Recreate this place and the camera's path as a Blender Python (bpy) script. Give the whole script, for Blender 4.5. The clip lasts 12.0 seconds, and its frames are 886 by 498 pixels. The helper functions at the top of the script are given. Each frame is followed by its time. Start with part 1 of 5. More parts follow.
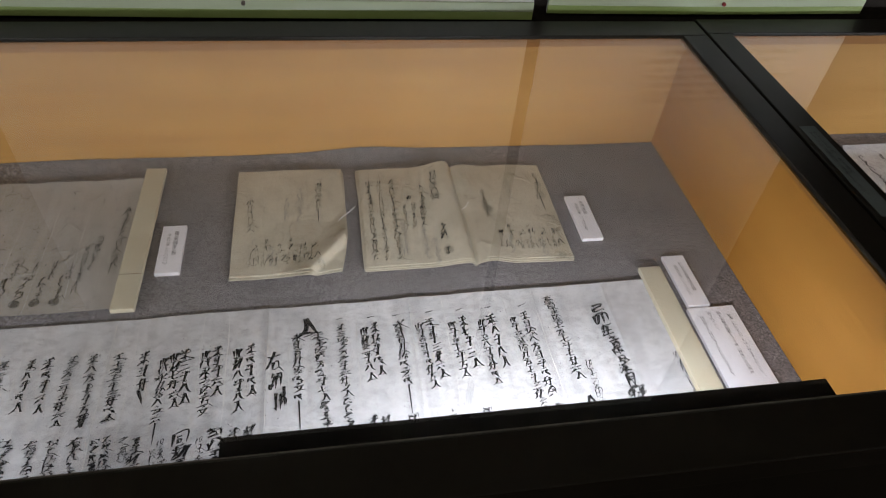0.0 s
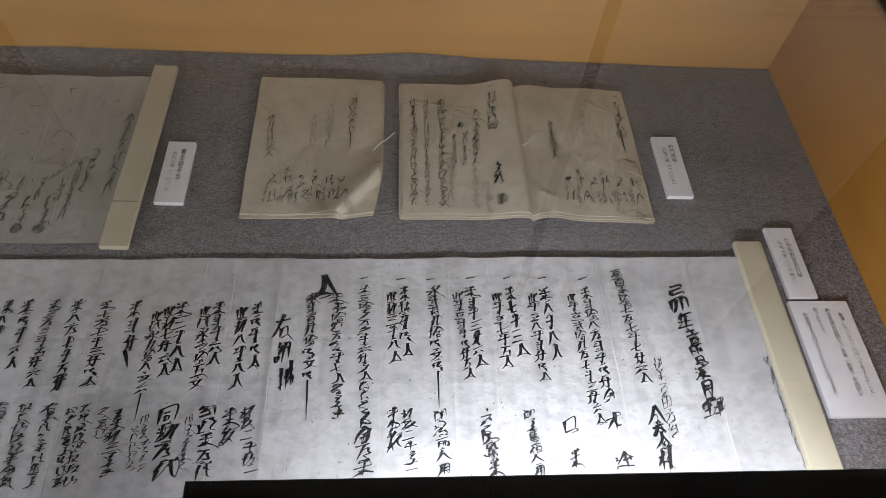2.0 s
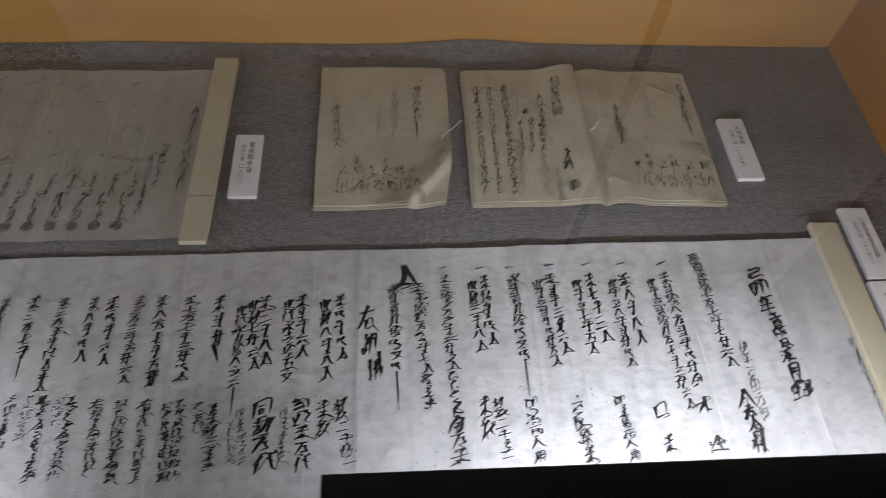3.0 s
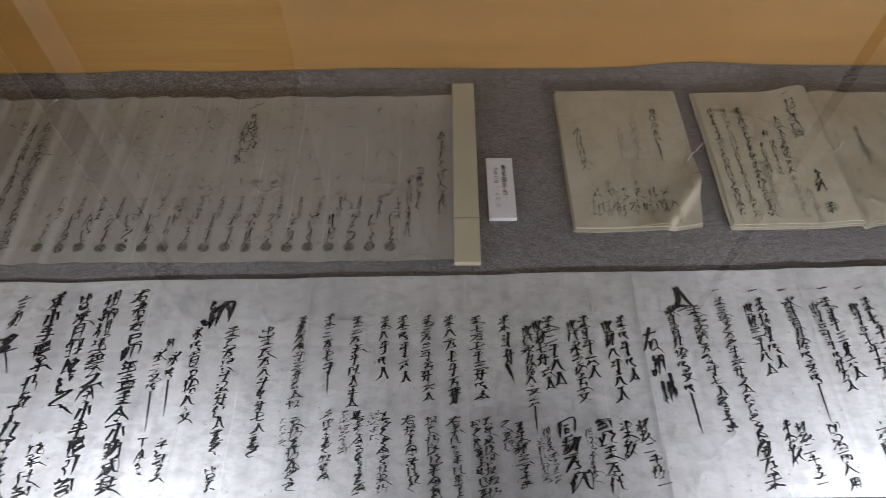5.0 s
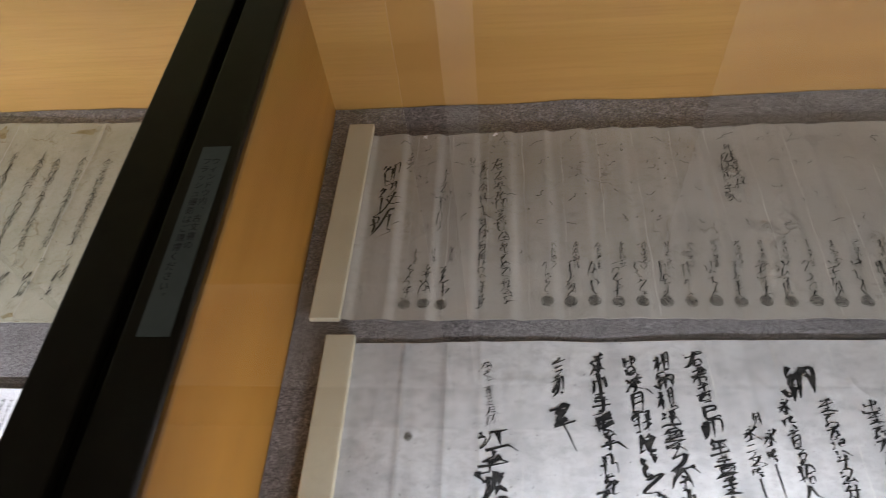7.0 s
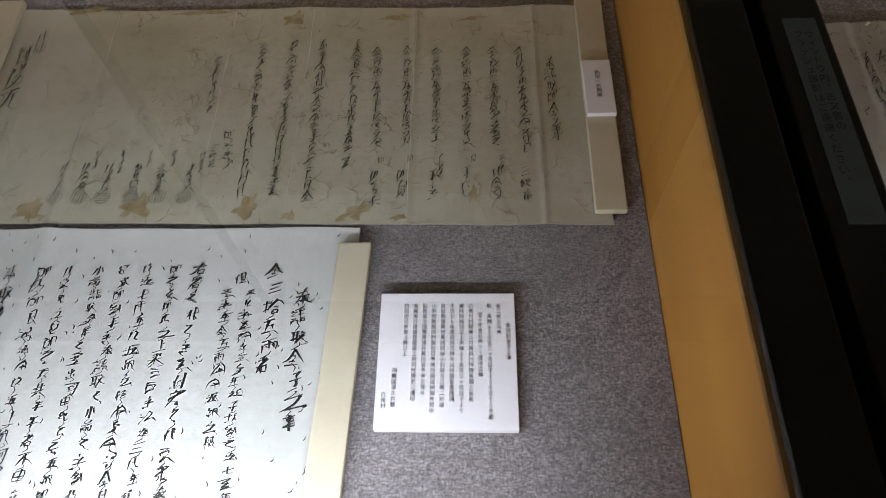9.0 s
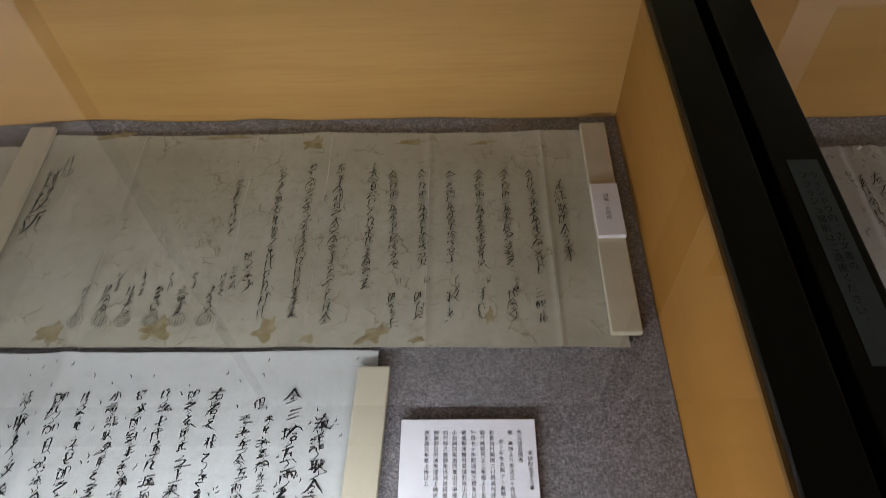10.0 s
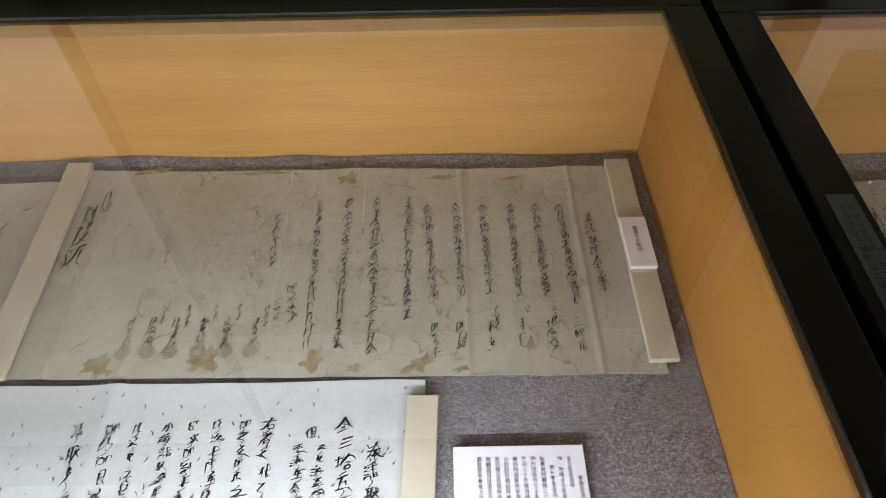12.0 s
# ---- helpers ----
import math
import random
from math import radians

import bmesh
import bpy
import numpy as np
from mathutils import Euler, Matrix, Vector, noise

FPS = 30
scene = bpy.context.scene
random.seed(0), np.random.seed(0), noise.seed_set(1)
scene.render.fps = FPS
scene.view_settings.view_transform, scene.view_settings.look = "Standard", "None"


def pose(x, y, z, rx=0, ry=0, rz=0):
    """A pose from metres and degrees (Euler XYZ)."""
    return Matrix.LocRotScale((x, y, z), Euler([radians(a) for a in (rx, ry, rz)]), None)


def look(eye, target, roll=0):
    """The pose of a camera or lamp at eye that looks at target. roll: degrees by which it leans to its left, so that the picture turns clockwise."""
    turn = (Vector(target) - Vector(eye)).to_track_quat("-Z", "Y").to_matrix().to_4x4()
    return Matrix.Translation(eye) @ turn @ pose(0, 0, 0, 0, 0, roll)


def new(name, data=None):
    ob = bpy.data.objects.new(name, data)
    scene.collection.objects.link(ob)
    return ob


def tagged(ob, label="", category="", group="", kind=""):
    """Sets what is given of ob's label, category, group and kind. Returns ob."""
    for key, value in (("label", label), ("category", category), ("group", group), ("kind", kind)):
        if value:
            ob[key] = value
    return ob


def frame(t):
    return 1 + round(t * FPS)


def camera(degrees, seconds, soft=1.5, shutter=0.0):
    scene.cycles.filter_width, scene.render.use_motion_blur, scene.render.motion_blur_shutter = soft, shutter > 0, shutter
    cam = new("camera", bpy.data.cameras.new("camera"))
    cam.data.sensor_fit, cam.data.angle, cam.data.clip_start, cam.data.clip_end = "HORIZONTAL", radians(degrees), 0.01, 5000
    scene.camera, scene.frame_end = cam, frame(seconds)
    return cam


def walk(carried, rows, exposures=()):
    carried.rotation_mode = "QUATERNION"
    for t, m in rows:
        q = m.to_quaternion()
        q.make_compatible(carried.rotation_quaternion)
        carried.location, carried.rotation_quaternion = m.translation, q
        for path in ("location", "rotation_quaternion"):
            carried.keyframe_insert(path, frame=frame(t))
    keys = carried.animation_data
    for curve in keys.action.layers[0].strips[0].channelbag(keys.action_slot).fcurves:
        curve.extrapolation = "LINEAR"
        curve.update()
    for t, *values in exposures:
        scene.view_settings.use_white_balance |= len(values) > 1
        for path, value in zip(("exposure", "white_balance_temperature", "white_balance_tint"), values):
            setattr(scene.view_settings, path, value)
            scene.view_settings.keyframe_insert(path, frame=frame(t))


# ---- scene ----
cam = camera(67.6, 12.0, soft=0.85, shutter=0.3)
PATH = [
    (0, (-0.009, -0.019, 1.426), (0.311, 1.374, 0.027), 5.9),
    (0.5, (0.002, 0.007, 1.416), (0.342, 1.308, -0.064), 8.6),
    (1, (0.007, 0.073, 1.393), (0.184, 1.323, -0.158), 6.2),
    (1.5, (0.033, 0.143, 1.371), (0.196, 1.306, -0.247), 7.3),
    (2, (0.022, 0.17, 1.369), (0.179, 1.281, -0.287), 7.2),
    (2.5, (0.017, 0.178, 1.365), (0.154, 1.274, -0.301), 5.6),
    (3, (-0.064, 0.177, 1.363), (0.08, 1.255, -0.316), 5.6),
    (3.2, (-0.113, 0.181, 1.358), (0.026, 1.248, -0.328), 5.3),
    (5, (-0.331, 0.184, 1.372), (-0.317, 1.303, -0.286), 0.2),
    (5.5, (-0.403, 0.183, 1.373), (-0.505, 1.318, -0.271), -2.8),
    (6, (-0.504, 0.187, 1.359), (-0.706, 1.337, -0.265), -6.7),
    (6.5, (-0.702, 0.231, 1.328), (-0.962, 1.406, -0.27), -9.5),
    (7, (-0.859, 0.264, 1.323), (-1.05, 1.429, -0.292), -8.1),
    (7.5, (-0.993, 0.242, 1.344), (-1.16, 1.377, -0.294), -8.2),
    (7.7, (-1.076, 0.217, 1.35), (-1.218, 1.361, -0.284), -7.2),
    (9.3, (-1.363, 0.258, 1.282), (-1.441, 1.208, -0.477), -4.3),
    (9.5, (-1.358, 0.253, 1.276), (-1.476, 1.29, -0.431), -6.4),
    (10, (-1.378, 0.277, 1.327), (-1.441, 1.472, -0.275), -3.2),
    (10.5, (-1.389, 0.288, 1.336), (-1.425, 1.538, -0.224), -2.4),
    (11, (-1.392, 0.285, 1.34), (-1.416, 1.552, -0.207), -2.0),
    (11.5, (-1.406, 0.279, 1.345), (-1.417, 1.549, -0.2), -1.3),
    (12, (-1.446, 0.26, 1.347), (-1.45, 1.535, -0.194), -1.2),
]
EXPOSURES = [(0, 0.3), (1, 0.2), (1.5, -0.02), (2.5, -0.18), (3, -0.32), (5, -0.08), (6.5, 0.1), (7.5, 0.6), (9.5, -0.64), (10, -0.4), (10.5, -0.03), (11, 0.1), (12, 0.28)]
walk(cam, [(t, look(eye, target, roll)) for t, eye, target, roll in PATH], EXPOSURES)

# ---- light ----
LAMP_POWER = 2.2
CEILING_POWER = 9.0
world = bpy.data.worlds.new("room_air")
scene.world = world
world.use_nodes = True
world.node_tree.nodes["Background"].inputs["Color"].default_value = (0.9, 0.92, 1.0, 1)
world.node_tree.nodes["Background"].inputs["Strength"].default_value = 0.02


# ---- materials ----
def material(name, colour, rough=0.6, metal=0.0, second=None, scales=(), bump=0.0, bump_scale=200.0, spec=0.4):
    """A principled surface. scales: (noise scale xyz, how far it mixes towards second, contrast low, contrast high)."""
    m = bpy.data.materials.new(name)
    m.use_nodes = True
    nt = m.node_tree
    bsdf = nt.nodes["Principled BSDF"]
    bsdf.inputs["Roughness"].default_value = rough
    bsdf.inputs["Metallic"].default_value = metal
    bsdf.inputs["Specular IOR Level"].default_value = spec
    coord = nt.nodes.new("ShaderNodeTexCoord")
    last = None
    for (sx, sy, sz), amount, low, high in scales:
        mapping = nt.nodes.new("ShaderNodeMapping")
        mapping.inputs["Scale"].default_value = (sx, sy, sz)
        nt.links.new(coord.outputs["Object"], mapping.inputs["Vector"])
        tex = nt.nodes.new("ShaderNodeTexNoise")
        tex.inputs["Scale"].default_value = 1.0
        tex.inputs["Detail"].default_value = 4.0
        nt.links.new(mapping.outputs["Vector"], tex.inputs["Vector"])
        span = nt.nodes.new("ShaderNodeMapRange")
        span.inputs["From Min"].default_value, span.inputs["From Max"].default_value = low, high
        span.inputs["To Min"].default_value, span.inputs["To Max"].default_value = 0.0, amount
        nt.links.new(tex.outputs["Fac"], span.inputs["Value"])
        mix = nt.nodes.new("ShaderNodeMix")
        mix.data_type = "RGBA"
        if last is None:
            mix.inputs["A"].default_value = (*colour, 1)
        else:
            nt.links.new(last, mix.inputs["A"])
        mix.inputs["B"].default_value = (*(second or colour), 1)
        nt.links.new(span.outputs["Result"], mix.inputs["Factor"])
        last = mix.outputs["Result"]
    if last is None:
        bsdf.inputs["Base Color"].default_value = (*colour, 1)
    else:
        nt.links.new(last, bsdf.inputs["Base Color"])
    if bump:
        grain = nt.nodes.new("ShaderNodeTexNoise")
        grain.inputs["Scale"].default_value = bump_scale
        grain.inputs["Detail"].default_value = 3.0
        nt.links.new(coord.outputs["Object"], grain.inputs["Vector"])
        relief = nt.nodes.new("ShaderNodeBump")
        relief.inputs["Strength"].default_value = bump
        relief.inputs["Distance"].default_value = 0.001
        nt.links.new(grain.outputs["Fac"], relief.inputs["Height"])
        nt.links.new(relief.outputs["Normal"], bsdf.inputs["Normal"])
    return m


FELT = material("grey_felt", (0.425, 0.394, 0.405), 0.95, 0, (0.09, 0.083, 0.086),
                [((260, 520, 260), 0.7, 0.40, 0.64), ((520, 260, 260), 0.6, 0.43, 0.66), ((150, 190, 150), 0.4, 0.45, 0.62), ((70, 90, 70), 0.3, 0.45, 0.65), ((9, 14, 9), 0.3, 0.45, 0.75)], 1.0, 450, 0.1)
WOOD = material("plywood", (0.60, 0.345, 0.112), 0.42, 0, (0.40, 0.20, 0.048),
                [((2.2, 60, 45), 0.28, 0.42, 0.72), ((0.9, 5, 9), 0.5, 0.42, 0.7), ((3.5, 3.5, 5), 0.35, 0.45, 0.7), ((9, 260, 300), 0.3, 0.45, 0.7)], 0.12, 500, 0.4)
# Same plywood, deeper: the dimmer light on the well's sides is in the colour.
WOOD_SIDE_SHADED = material("plywood_side_shaded", (0.475, 0.235, 0.048), 0.55, 0, (0.33, 0.145, 0.027),
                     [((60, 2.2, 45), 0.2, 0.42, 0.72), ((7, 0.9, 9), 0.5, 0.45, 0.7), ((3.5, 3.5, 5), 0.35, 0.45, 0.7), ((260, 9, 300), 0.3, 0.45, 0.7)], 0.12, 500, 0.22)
# Pine darkened in its base colour for the shade under the rail.
BATTEN_SHADED = material("pine_batten_shaded", (0.36, 0.17, 0.045), 0.5, 0, (0.25, 0.115, 0.03), [((3, 90, 120), 0.6, 0.4, 0.7)], 0.1, 400)
BRONZE = material("dark_bronze_rail", (0.0105, 0.0078, 0.0045), 0.42, 0.0, (0.018, 0.0138, 0.008), [((60, 60, 60), 0.7, 0.4, 0.7), ((9, 5, 9), 0.5, 0.45, 0.7)], 0.08, 900, 0.45)
# Lighter bronze that paints the glint of papers along the front rail.
BRONZE_HIGHLIGHT = material("bronze_edge_highlight", (0.15, 0.135, 0.115), 0.4, 0.0, (0.06, 0.052, 0.042), [((25, 60, 60), 0.8, 0.42, 0.66)], 0, 300, 0.5)
BRONZE_LIP = material("varnished_glazing_bead", (0.34, 0.17, 0.04), 0.55, 0.0, (0.2, 0.1, 0.03), [((40, 8, 40), 0.6, 0.4, 0.7)], 0, 300, 0.4)
RUBBER = material("black_gap_seal", (0.006, 0.006, 0.006), 0.8, 0, (0.012, 0.012, 0.012), [((30, 30, 30), 0.6, 0.4, 0.7)])
HOOD = material("black_painted_steel", (0.011, 0.010, 0.009), 0.5, 0, (0.02, 0.018, 0.016), [((50, 50, 50), 0.6, 0.4, 0.7)], 0.05, 800, 0.3)
STEEL = material("screw_steel", (0.22, 0.19, 0.15), 0.35, 0.9, (0.08, 0.07, 0.05), [((300, 300, 300), 0.5, 0.4, 0.7)])
PAPER_TAX = material("coated_washi", (0.59, 0.585, 0.59), 0.44, 0, (0.32, 0.312, 0.315),
                     [((5, 5, 5), 0.45, 0.42, 0.72), ((48, 1.6, 20), 0.42, 0.46, 0.70), ((26, 34, 20), 0.45, 0.49, 0.72), ((75, 110, 60), 0.4, 0.48, 0.66), ((160, 300, 200), 0.2, 0.46, 0.66)], 0.6, 75, 0.5)
PAPER_OLD = material("greyed_washi", (0.465, 0.444, 0.415), 0.75, 0, (0.33, 0.305, 0.27),
                     [((5, 5, 5), 0.6, 0.42, 0.72), ((60, 2.5, 20), 0.4, 0.5, 0.75), ((240, 700, 200), 0.25, 0.45, 0.75), ((90, 120, 90), 0.35, 0.5, 0.68)], 0.6, 150, 0.25)
PAPER_BOOK = material("book_washi", (0.585, 0.54, 0.435), 0.8, 0, (0.40, 0.35, 0.26),
                      [((9, 9, 9), 0.6, 0.45, 0.72), ((40, 40, 40), 0.35, 0.5, 0.75), ((400, 700, 300), 0.2, 0.45, 0.75), ((90, 120, 90), 0.35, 0.5, 0.68)], 0.6, 180, 0.2)
PAPER_GRANT = material("yellowed_washi", (0.505, 0.487, 0.395), 0.75, 0, (0.36, 0.33, 0.24),
                       [((5, 6, 5), 0.6, 0.42, 0.72), ((26, 26, 26), 0.4, 0.52, 0.72), ((300, 700, 200), 0.2, 0.45, 0.75), ((90, 120, 90), 0.35, 0.5, 0.68)], 0.6, 120, 0.25)
PAPER_WHITE = material("white_washi", (0.545, 0.56, 0.545), 0.75, 0, (0.43, 0.435, 0.41),
                       [((6, 6, 6), 0.5, 0.42, 0.72), ((300, 700, 200), 0.2, 0.45, 0.75), ((90, 120, 90), 0.35, 0.5, 0.68)], 0.6, 160, 0.25)
STAIN = material("brown_water_stain", (0.25, 0.185, 0.075), 0.8, 0, (0.40, 0.345, 0.21), [((110, 110, 110), 0.9, 0.36, 0.62), ((30, 30, 30), 0.5, 0.4, 0.6)])
WORM = material("worm_track", (0.26, 0.21, 0.13), 0.8, 0, (0.36, 0.31, 0.215), [((90, 90, 90), 0.8, 0.4, 0.65)])
CREAM = material("cream_paper_wrap", (0.575, 0.53, 0.405), 0.5, 0, (0.47, 0.42, 0.30),
                 [((14, 14, 14), 0.5, 0.42, 0.7), ((120, 120, 120), 0.25, 0.45, 0.7)], 0.5, 55, 0.35)
CARD = material("white_card", (0.83, 0.82, 0.86), 0.55, 0, (0.76, 0.75, 0.78), [((60, 60, 60), 0.5, 0.42, 0.7)], 0.05, 300, 0.3)
INK = material("sumi_ink", (0.012, 0.012, 0.013), 0.5, 0, (0.055, 0.053, 0.05), [((160, 160, 160), 0.8, 0.48, 0.72)], 0, 200, 0.3)
INK_THIN = material("faded_ink", (0.018, 0.017, 0.016), 0.6, 0, (0.07, 0.064, 0.056), [((130, 130, 130), 0.7, 0.48, 0.72)], 0, 200, 0.2)
SEAL_FAINT = material("faint_seal_ink", (0.14, 0.13, 0.105), 0.7, 0, (0.34, 0.315, 0.25), [((420, 420, 420), 0.9, 0.4, 0.58), ((90, 90, 90), 0.5, 0.45, 0.7)])
# Lighter paper tone, painting the light that fold ridges would catch.
CREASE_HIGHLIGHT = material("pale_crease_highlight", (0.66, 0.65, 0.62), 0.5, 0, (0.47, 0.46, 0.44), [((60, 9, 60), 1.0, 0.42, 0.6)])
INK_SEAL = material("grey_seal_ink", (0.035, 0.034, 0.032), 0.7, 0, (0.22, 0.205, 0.18), [((520, 520, 520), 0.9, 0.42, 0.58), ((120, 120, 120), 0.4, 0.45, 0.7)])
GHOST = material("show_through_ink", (0.36, 0.335, 0.285), 0.8, 0, (0.44, 0.41, 0.345), [((120, 120, 120), 0.8, 0.4, 0.6)])
POSTER_TEXT = material("poster_text_print", (0.3, 0.31, 0.28), 0.55, 0, (0.78, 0.79, 0.74), [((75, 1, 260), 1.0, 0.45, 0.55)])
PIN_RED = material("red_pin", (0.35, 0.03, 0.025), 0.4, 0, (0.25, 0.02, 0.02), [((200, 200, 200), 0.5, 0.4, 0.7)])
PRINT = material("printed_ink", (0.02, 0.02, 0.025), 0.5, 0, (0.04, 0.04, 0.045), [((200, 200, 200), 0.5, 0.4, 0.7)])
TAPE = material("blue_grey_tape", (0.15, 0.175, 0.18), 0.5, 0, (0.115, 0.135, 0.14), [((40, 40, 40), 0.6, 0.42, 0.7)], 0.1, 300, 0.3)
POSTER = material("poster_paper", (0.80, 0.81, 0.76), 0.55, 0, (0.72, 0.74, 0.66), [((5, 5, 5), 0.5, 0.4, 0.7)], 0.03, 100, 0.3)
POSTER_GREEN = material("poster_green_print", (0.36, 0.47, 0.14), 0.55, 0, (0.44, 0.54, 0.22), [((6, 6, 40), 0.6, 0.4, 0.7)])
POSTER_PALE = material("poster_pale_green_print", (0.62, 0.70, 0.46), 0.55, 0, (0.70, 0.76, 0.58), [((6, 6, 60), 0.6, 0.4, 0.7)])
POSTER_PHOTO = material("poster_picture_print", (0.36, 0.35, 0.10), 0.5, 0, (0.42, 0.32, 0.18), [((7, 7, 9), 1.0, 0.42, 0.6), ((40, 40, 40), 0.4, 0.45, 0.7)])
DARK_WALL = material("dark_brown_wall_cloth", (0.022, 0.017, 0.014), 0.85, 0, (0.035, 0.028, 0.022), [((90, 90, 90), 0.7, 0.4, 0.7)], 0.2, 400, 0.15)
ROOM_WALL = material("room_wall_paint", (0.42, 0.39, 0.34), 0.85, 0, (0.36, 0.33, 0.29), [((2, 2, 2), 0.5, 0.4, 0.7)], 0.1, 200, 0.2)
CEILING = material("ceiling_board", (0.5, 0.48, 0.45), 0.9, 0, (0.42, 0.40, 0.37), [((60, 60, 60), 0.6, 0.4, 0.7)], 0.2, 200, 0.1)
CARPET = material("brown_grey_carpet", (0.11, 0.09, 0.08), 0.95, 0, (0.06, 0.05, 0.045), [((300, 300, 300), 0.7, 0.4, 0.7), ((3, 3, 3), 0.4, 0.4, 0.7)], 0.5, 500, 0.05)

def crinkle(m, scale, low, high, depth, line, colour):
    """Cracked and lifted edges over parts of a paper: distorted cell borders as relief and as thin discoloured lines."""
    nt = m.node_tree
    bsdf = nt.nodes["Principled BSDF"]
    coord = nt.nodes.new("ShaderNodeTexCoord")
    warp = nt.nodes.new("ShaderNodeTexNoise")
    warp.inputs["Scale"].default_value, warp.inputs["Detail"].default_value = scale * 1.7, 5.0
    nt.links.new(coord.outputs["Object"], warp.inputs["Vector"])
    shift = nt.nodes.new("ShaderNodeVectorMath")
    shift.operation = "MULTIPLY_ADD"
    shift.inputs[1].default_value = (1.1 / scale, 1.1 / scale, 0)
    nt.links.new(warp.outputs["Color"], shift.inputs[0])
    nt.links.new(coord.outputs["Object"], shift.inputs[2])
    cells = nt.nodes.new("ShaderNodeTexVoronoi")
    cells.feature = "DISTANCE_TO_EDGE"
    cells.inputs["Scale"].default_value = scale
    nt.links.new(shift.outputs["Vector"], cells.inputs["Vector"])
    where = nt.nodes.new("ShaderNodeTexNoise")
    where.inputs["Scale"].default_value = scale * 0.6
    nt.links.new(coord.outputs["Object"], where.inputs["Vector"])
    mask = nt.nodes.new("ShaderNodeMapRange")
    mask.inputs["From Min"].default_value, mask.inputs["From Max"].default_value = low, high
    nt.links.new(where.outputs["Fac"], mask.inputs["Value"])
    near = nt.nodes.new("ShaderNodeMapRange")
    near.inputs["From Min"].default_value, near.inputs["From Max"].default_value = 0.0, line
    near.inputs["To Min"].default_value, near.inputs["To Max"].default_value = 1.0, 0.0
    nt.links.new(cells.outputs["Distance"], near.inputs["Value"])
    both = nt.nodes.new("ShaderNodeMath")
    both.operation = "MULTIPLY"
    nt.links.new(near.outputs["Result"], both.inputs[0])
    nt.links.new(mask.outputs["Result"], both.inputs[1])
    rise = nt.nodes.new("ShaderNodeMapRange")
    rise.inputs["From Min"].default_value, rise.inputs["From Max"].default_value = 0.0, 0.14
    rise.inputs["To Min"].default_value, rise.inputs["To Max"].default_value = 1.0, 0.0
    nt.links.new(cells.outputs["Distance"], rise.inputs["Value"])
    lifted = nt.nodes.new("ShaderNodeMath")
    lifted.operation = "MULTIPLY"
    nt.links.new(rise.outputs["Result"], lifted.inputs[0])
    nt.links.new(mask.outputs["Result"], lifted.inputs[1])
    relief = nt.nodes.new("ShaderNodeBump")
    relief.inputs["Strength"].default_value, relief.inputs["Distance"].default_value = 1.0, depth
    nt.links.new(lifted.outputs["Value"], relief.inputs["Height"])
    nt.links.new(bsdf.inputs["Normal"].links[0].from_socket, relief.inputs["Normal"])
    nt.links.new(relief.outputs["Normal"], bsdf.inputs["Normal"])
    mix = nt.nodes.new("ShaderNodeMix")
    mix.data_type = "RGBA"
    mix.inputs["B"].default_value = (*colour, 1)
    nt.links.new(both.outputs["Value"], mix.inputs["Factor"])
    nt.links.new(bsdf.inputs["Base Color"].links[0].from_socket, mix.inputs["A"])
    nt.links.new(mix.outputs["Result"], bsdf.inputs["Base Color"])


crinkle(PAPER_GRANT, 36, 0.5, 0.6, 0.0003, 0.022, (0.25, 0.2, 0.12))
crinkle(PAPER_OLD, 20, 0.5, 0.66, 0.0011, 0.012, (0.16, 0.14, 0.12))
crinkle(PAPER_BOOK, 15, 0.48, 0.66, 0.0015, 0.006, (0.28, 0.23, 0.16))
crinkle(PAPER_TAX, 11, 0.5, 0.68, 0.0012, 0.004, (0.5, 0.49, 0.48))

GLASS = bpy.data.materials.new("clear_glass")
GLASS.use_nodes = True
_g = GLASS.node_tree.nodes["Principled BSDF"]
_g.inputs["Base Color"].default_value = (0.985, 0.99, 0.985, 1)
_g.inputs["Roughness"].default_value = 0.0
_g.inputs["IOR"].default_value = 1.5
_g.inputs["Transmission Weight"].default_value = 1.0


def glowing(name, colour, strength):
    m = bpy.data.materials.new(name)
    m.use_nodes = True
    b = m.node_tree.nodes["Principled BSDF"]
    b.inputs["Base Color"].default_value = (0.9, 0.9, 0.9, 1)
    b.inputs["Emission Color"].default_value = (*colour, 1)
    b.inputs["Emission Strength"].default_value = strength
    return m


TUBE_GLOW = glowing("fluorescent_tube_glow", (0.88, 0.94, 1.0), 3.0)
PANEL_GLOW = glowing("ceiling_diffuser_glow", (1.0, 0.93, 0.82), 3.0)


# ---- helpers for parts ----
def thing(name, place, label, category, group="", kind=""):
    ob = new(name)
    ob.location = place
    ob.empty_display_size = 0.05
    return tagged(ob, label, category, group, kind)


def base_of(parent):
    p = Vector((0, 0, 0))
    while parent is not None:
        p += Vector(parent.location)
        parent = parent.parent
    return p


def part(name, bm, mat, parent=None, label=""):
    """Links a bmesh, built in world places, as one mesh object under a thing or a part."""
    at = base_of(parent)
    bmesh.ops.translate(bm, verts=bm.verts, vec=-at)
    me = bpy.data.meshes.new(name)
    bm.to_mesh(me)
    bm.free()
    me.materials.append(mat)
    ob = new(name, me)
    ob.parent = parent
    return tagged(ob, label)


def raw_part(name, verts, faces, mat, parent, label=""):
    at = base_of(parent)
    me = bpy.data.meshes.new(name)
    me.from_pydata([(v[0] - at.x, v[1] - at.y, v[2] - at.z) for v in verts], [], faces)
    me.update()
    me.materials.append(mat)
    ob = new(name, me)
    ob.parent = parent
    return tagged(ob, label)


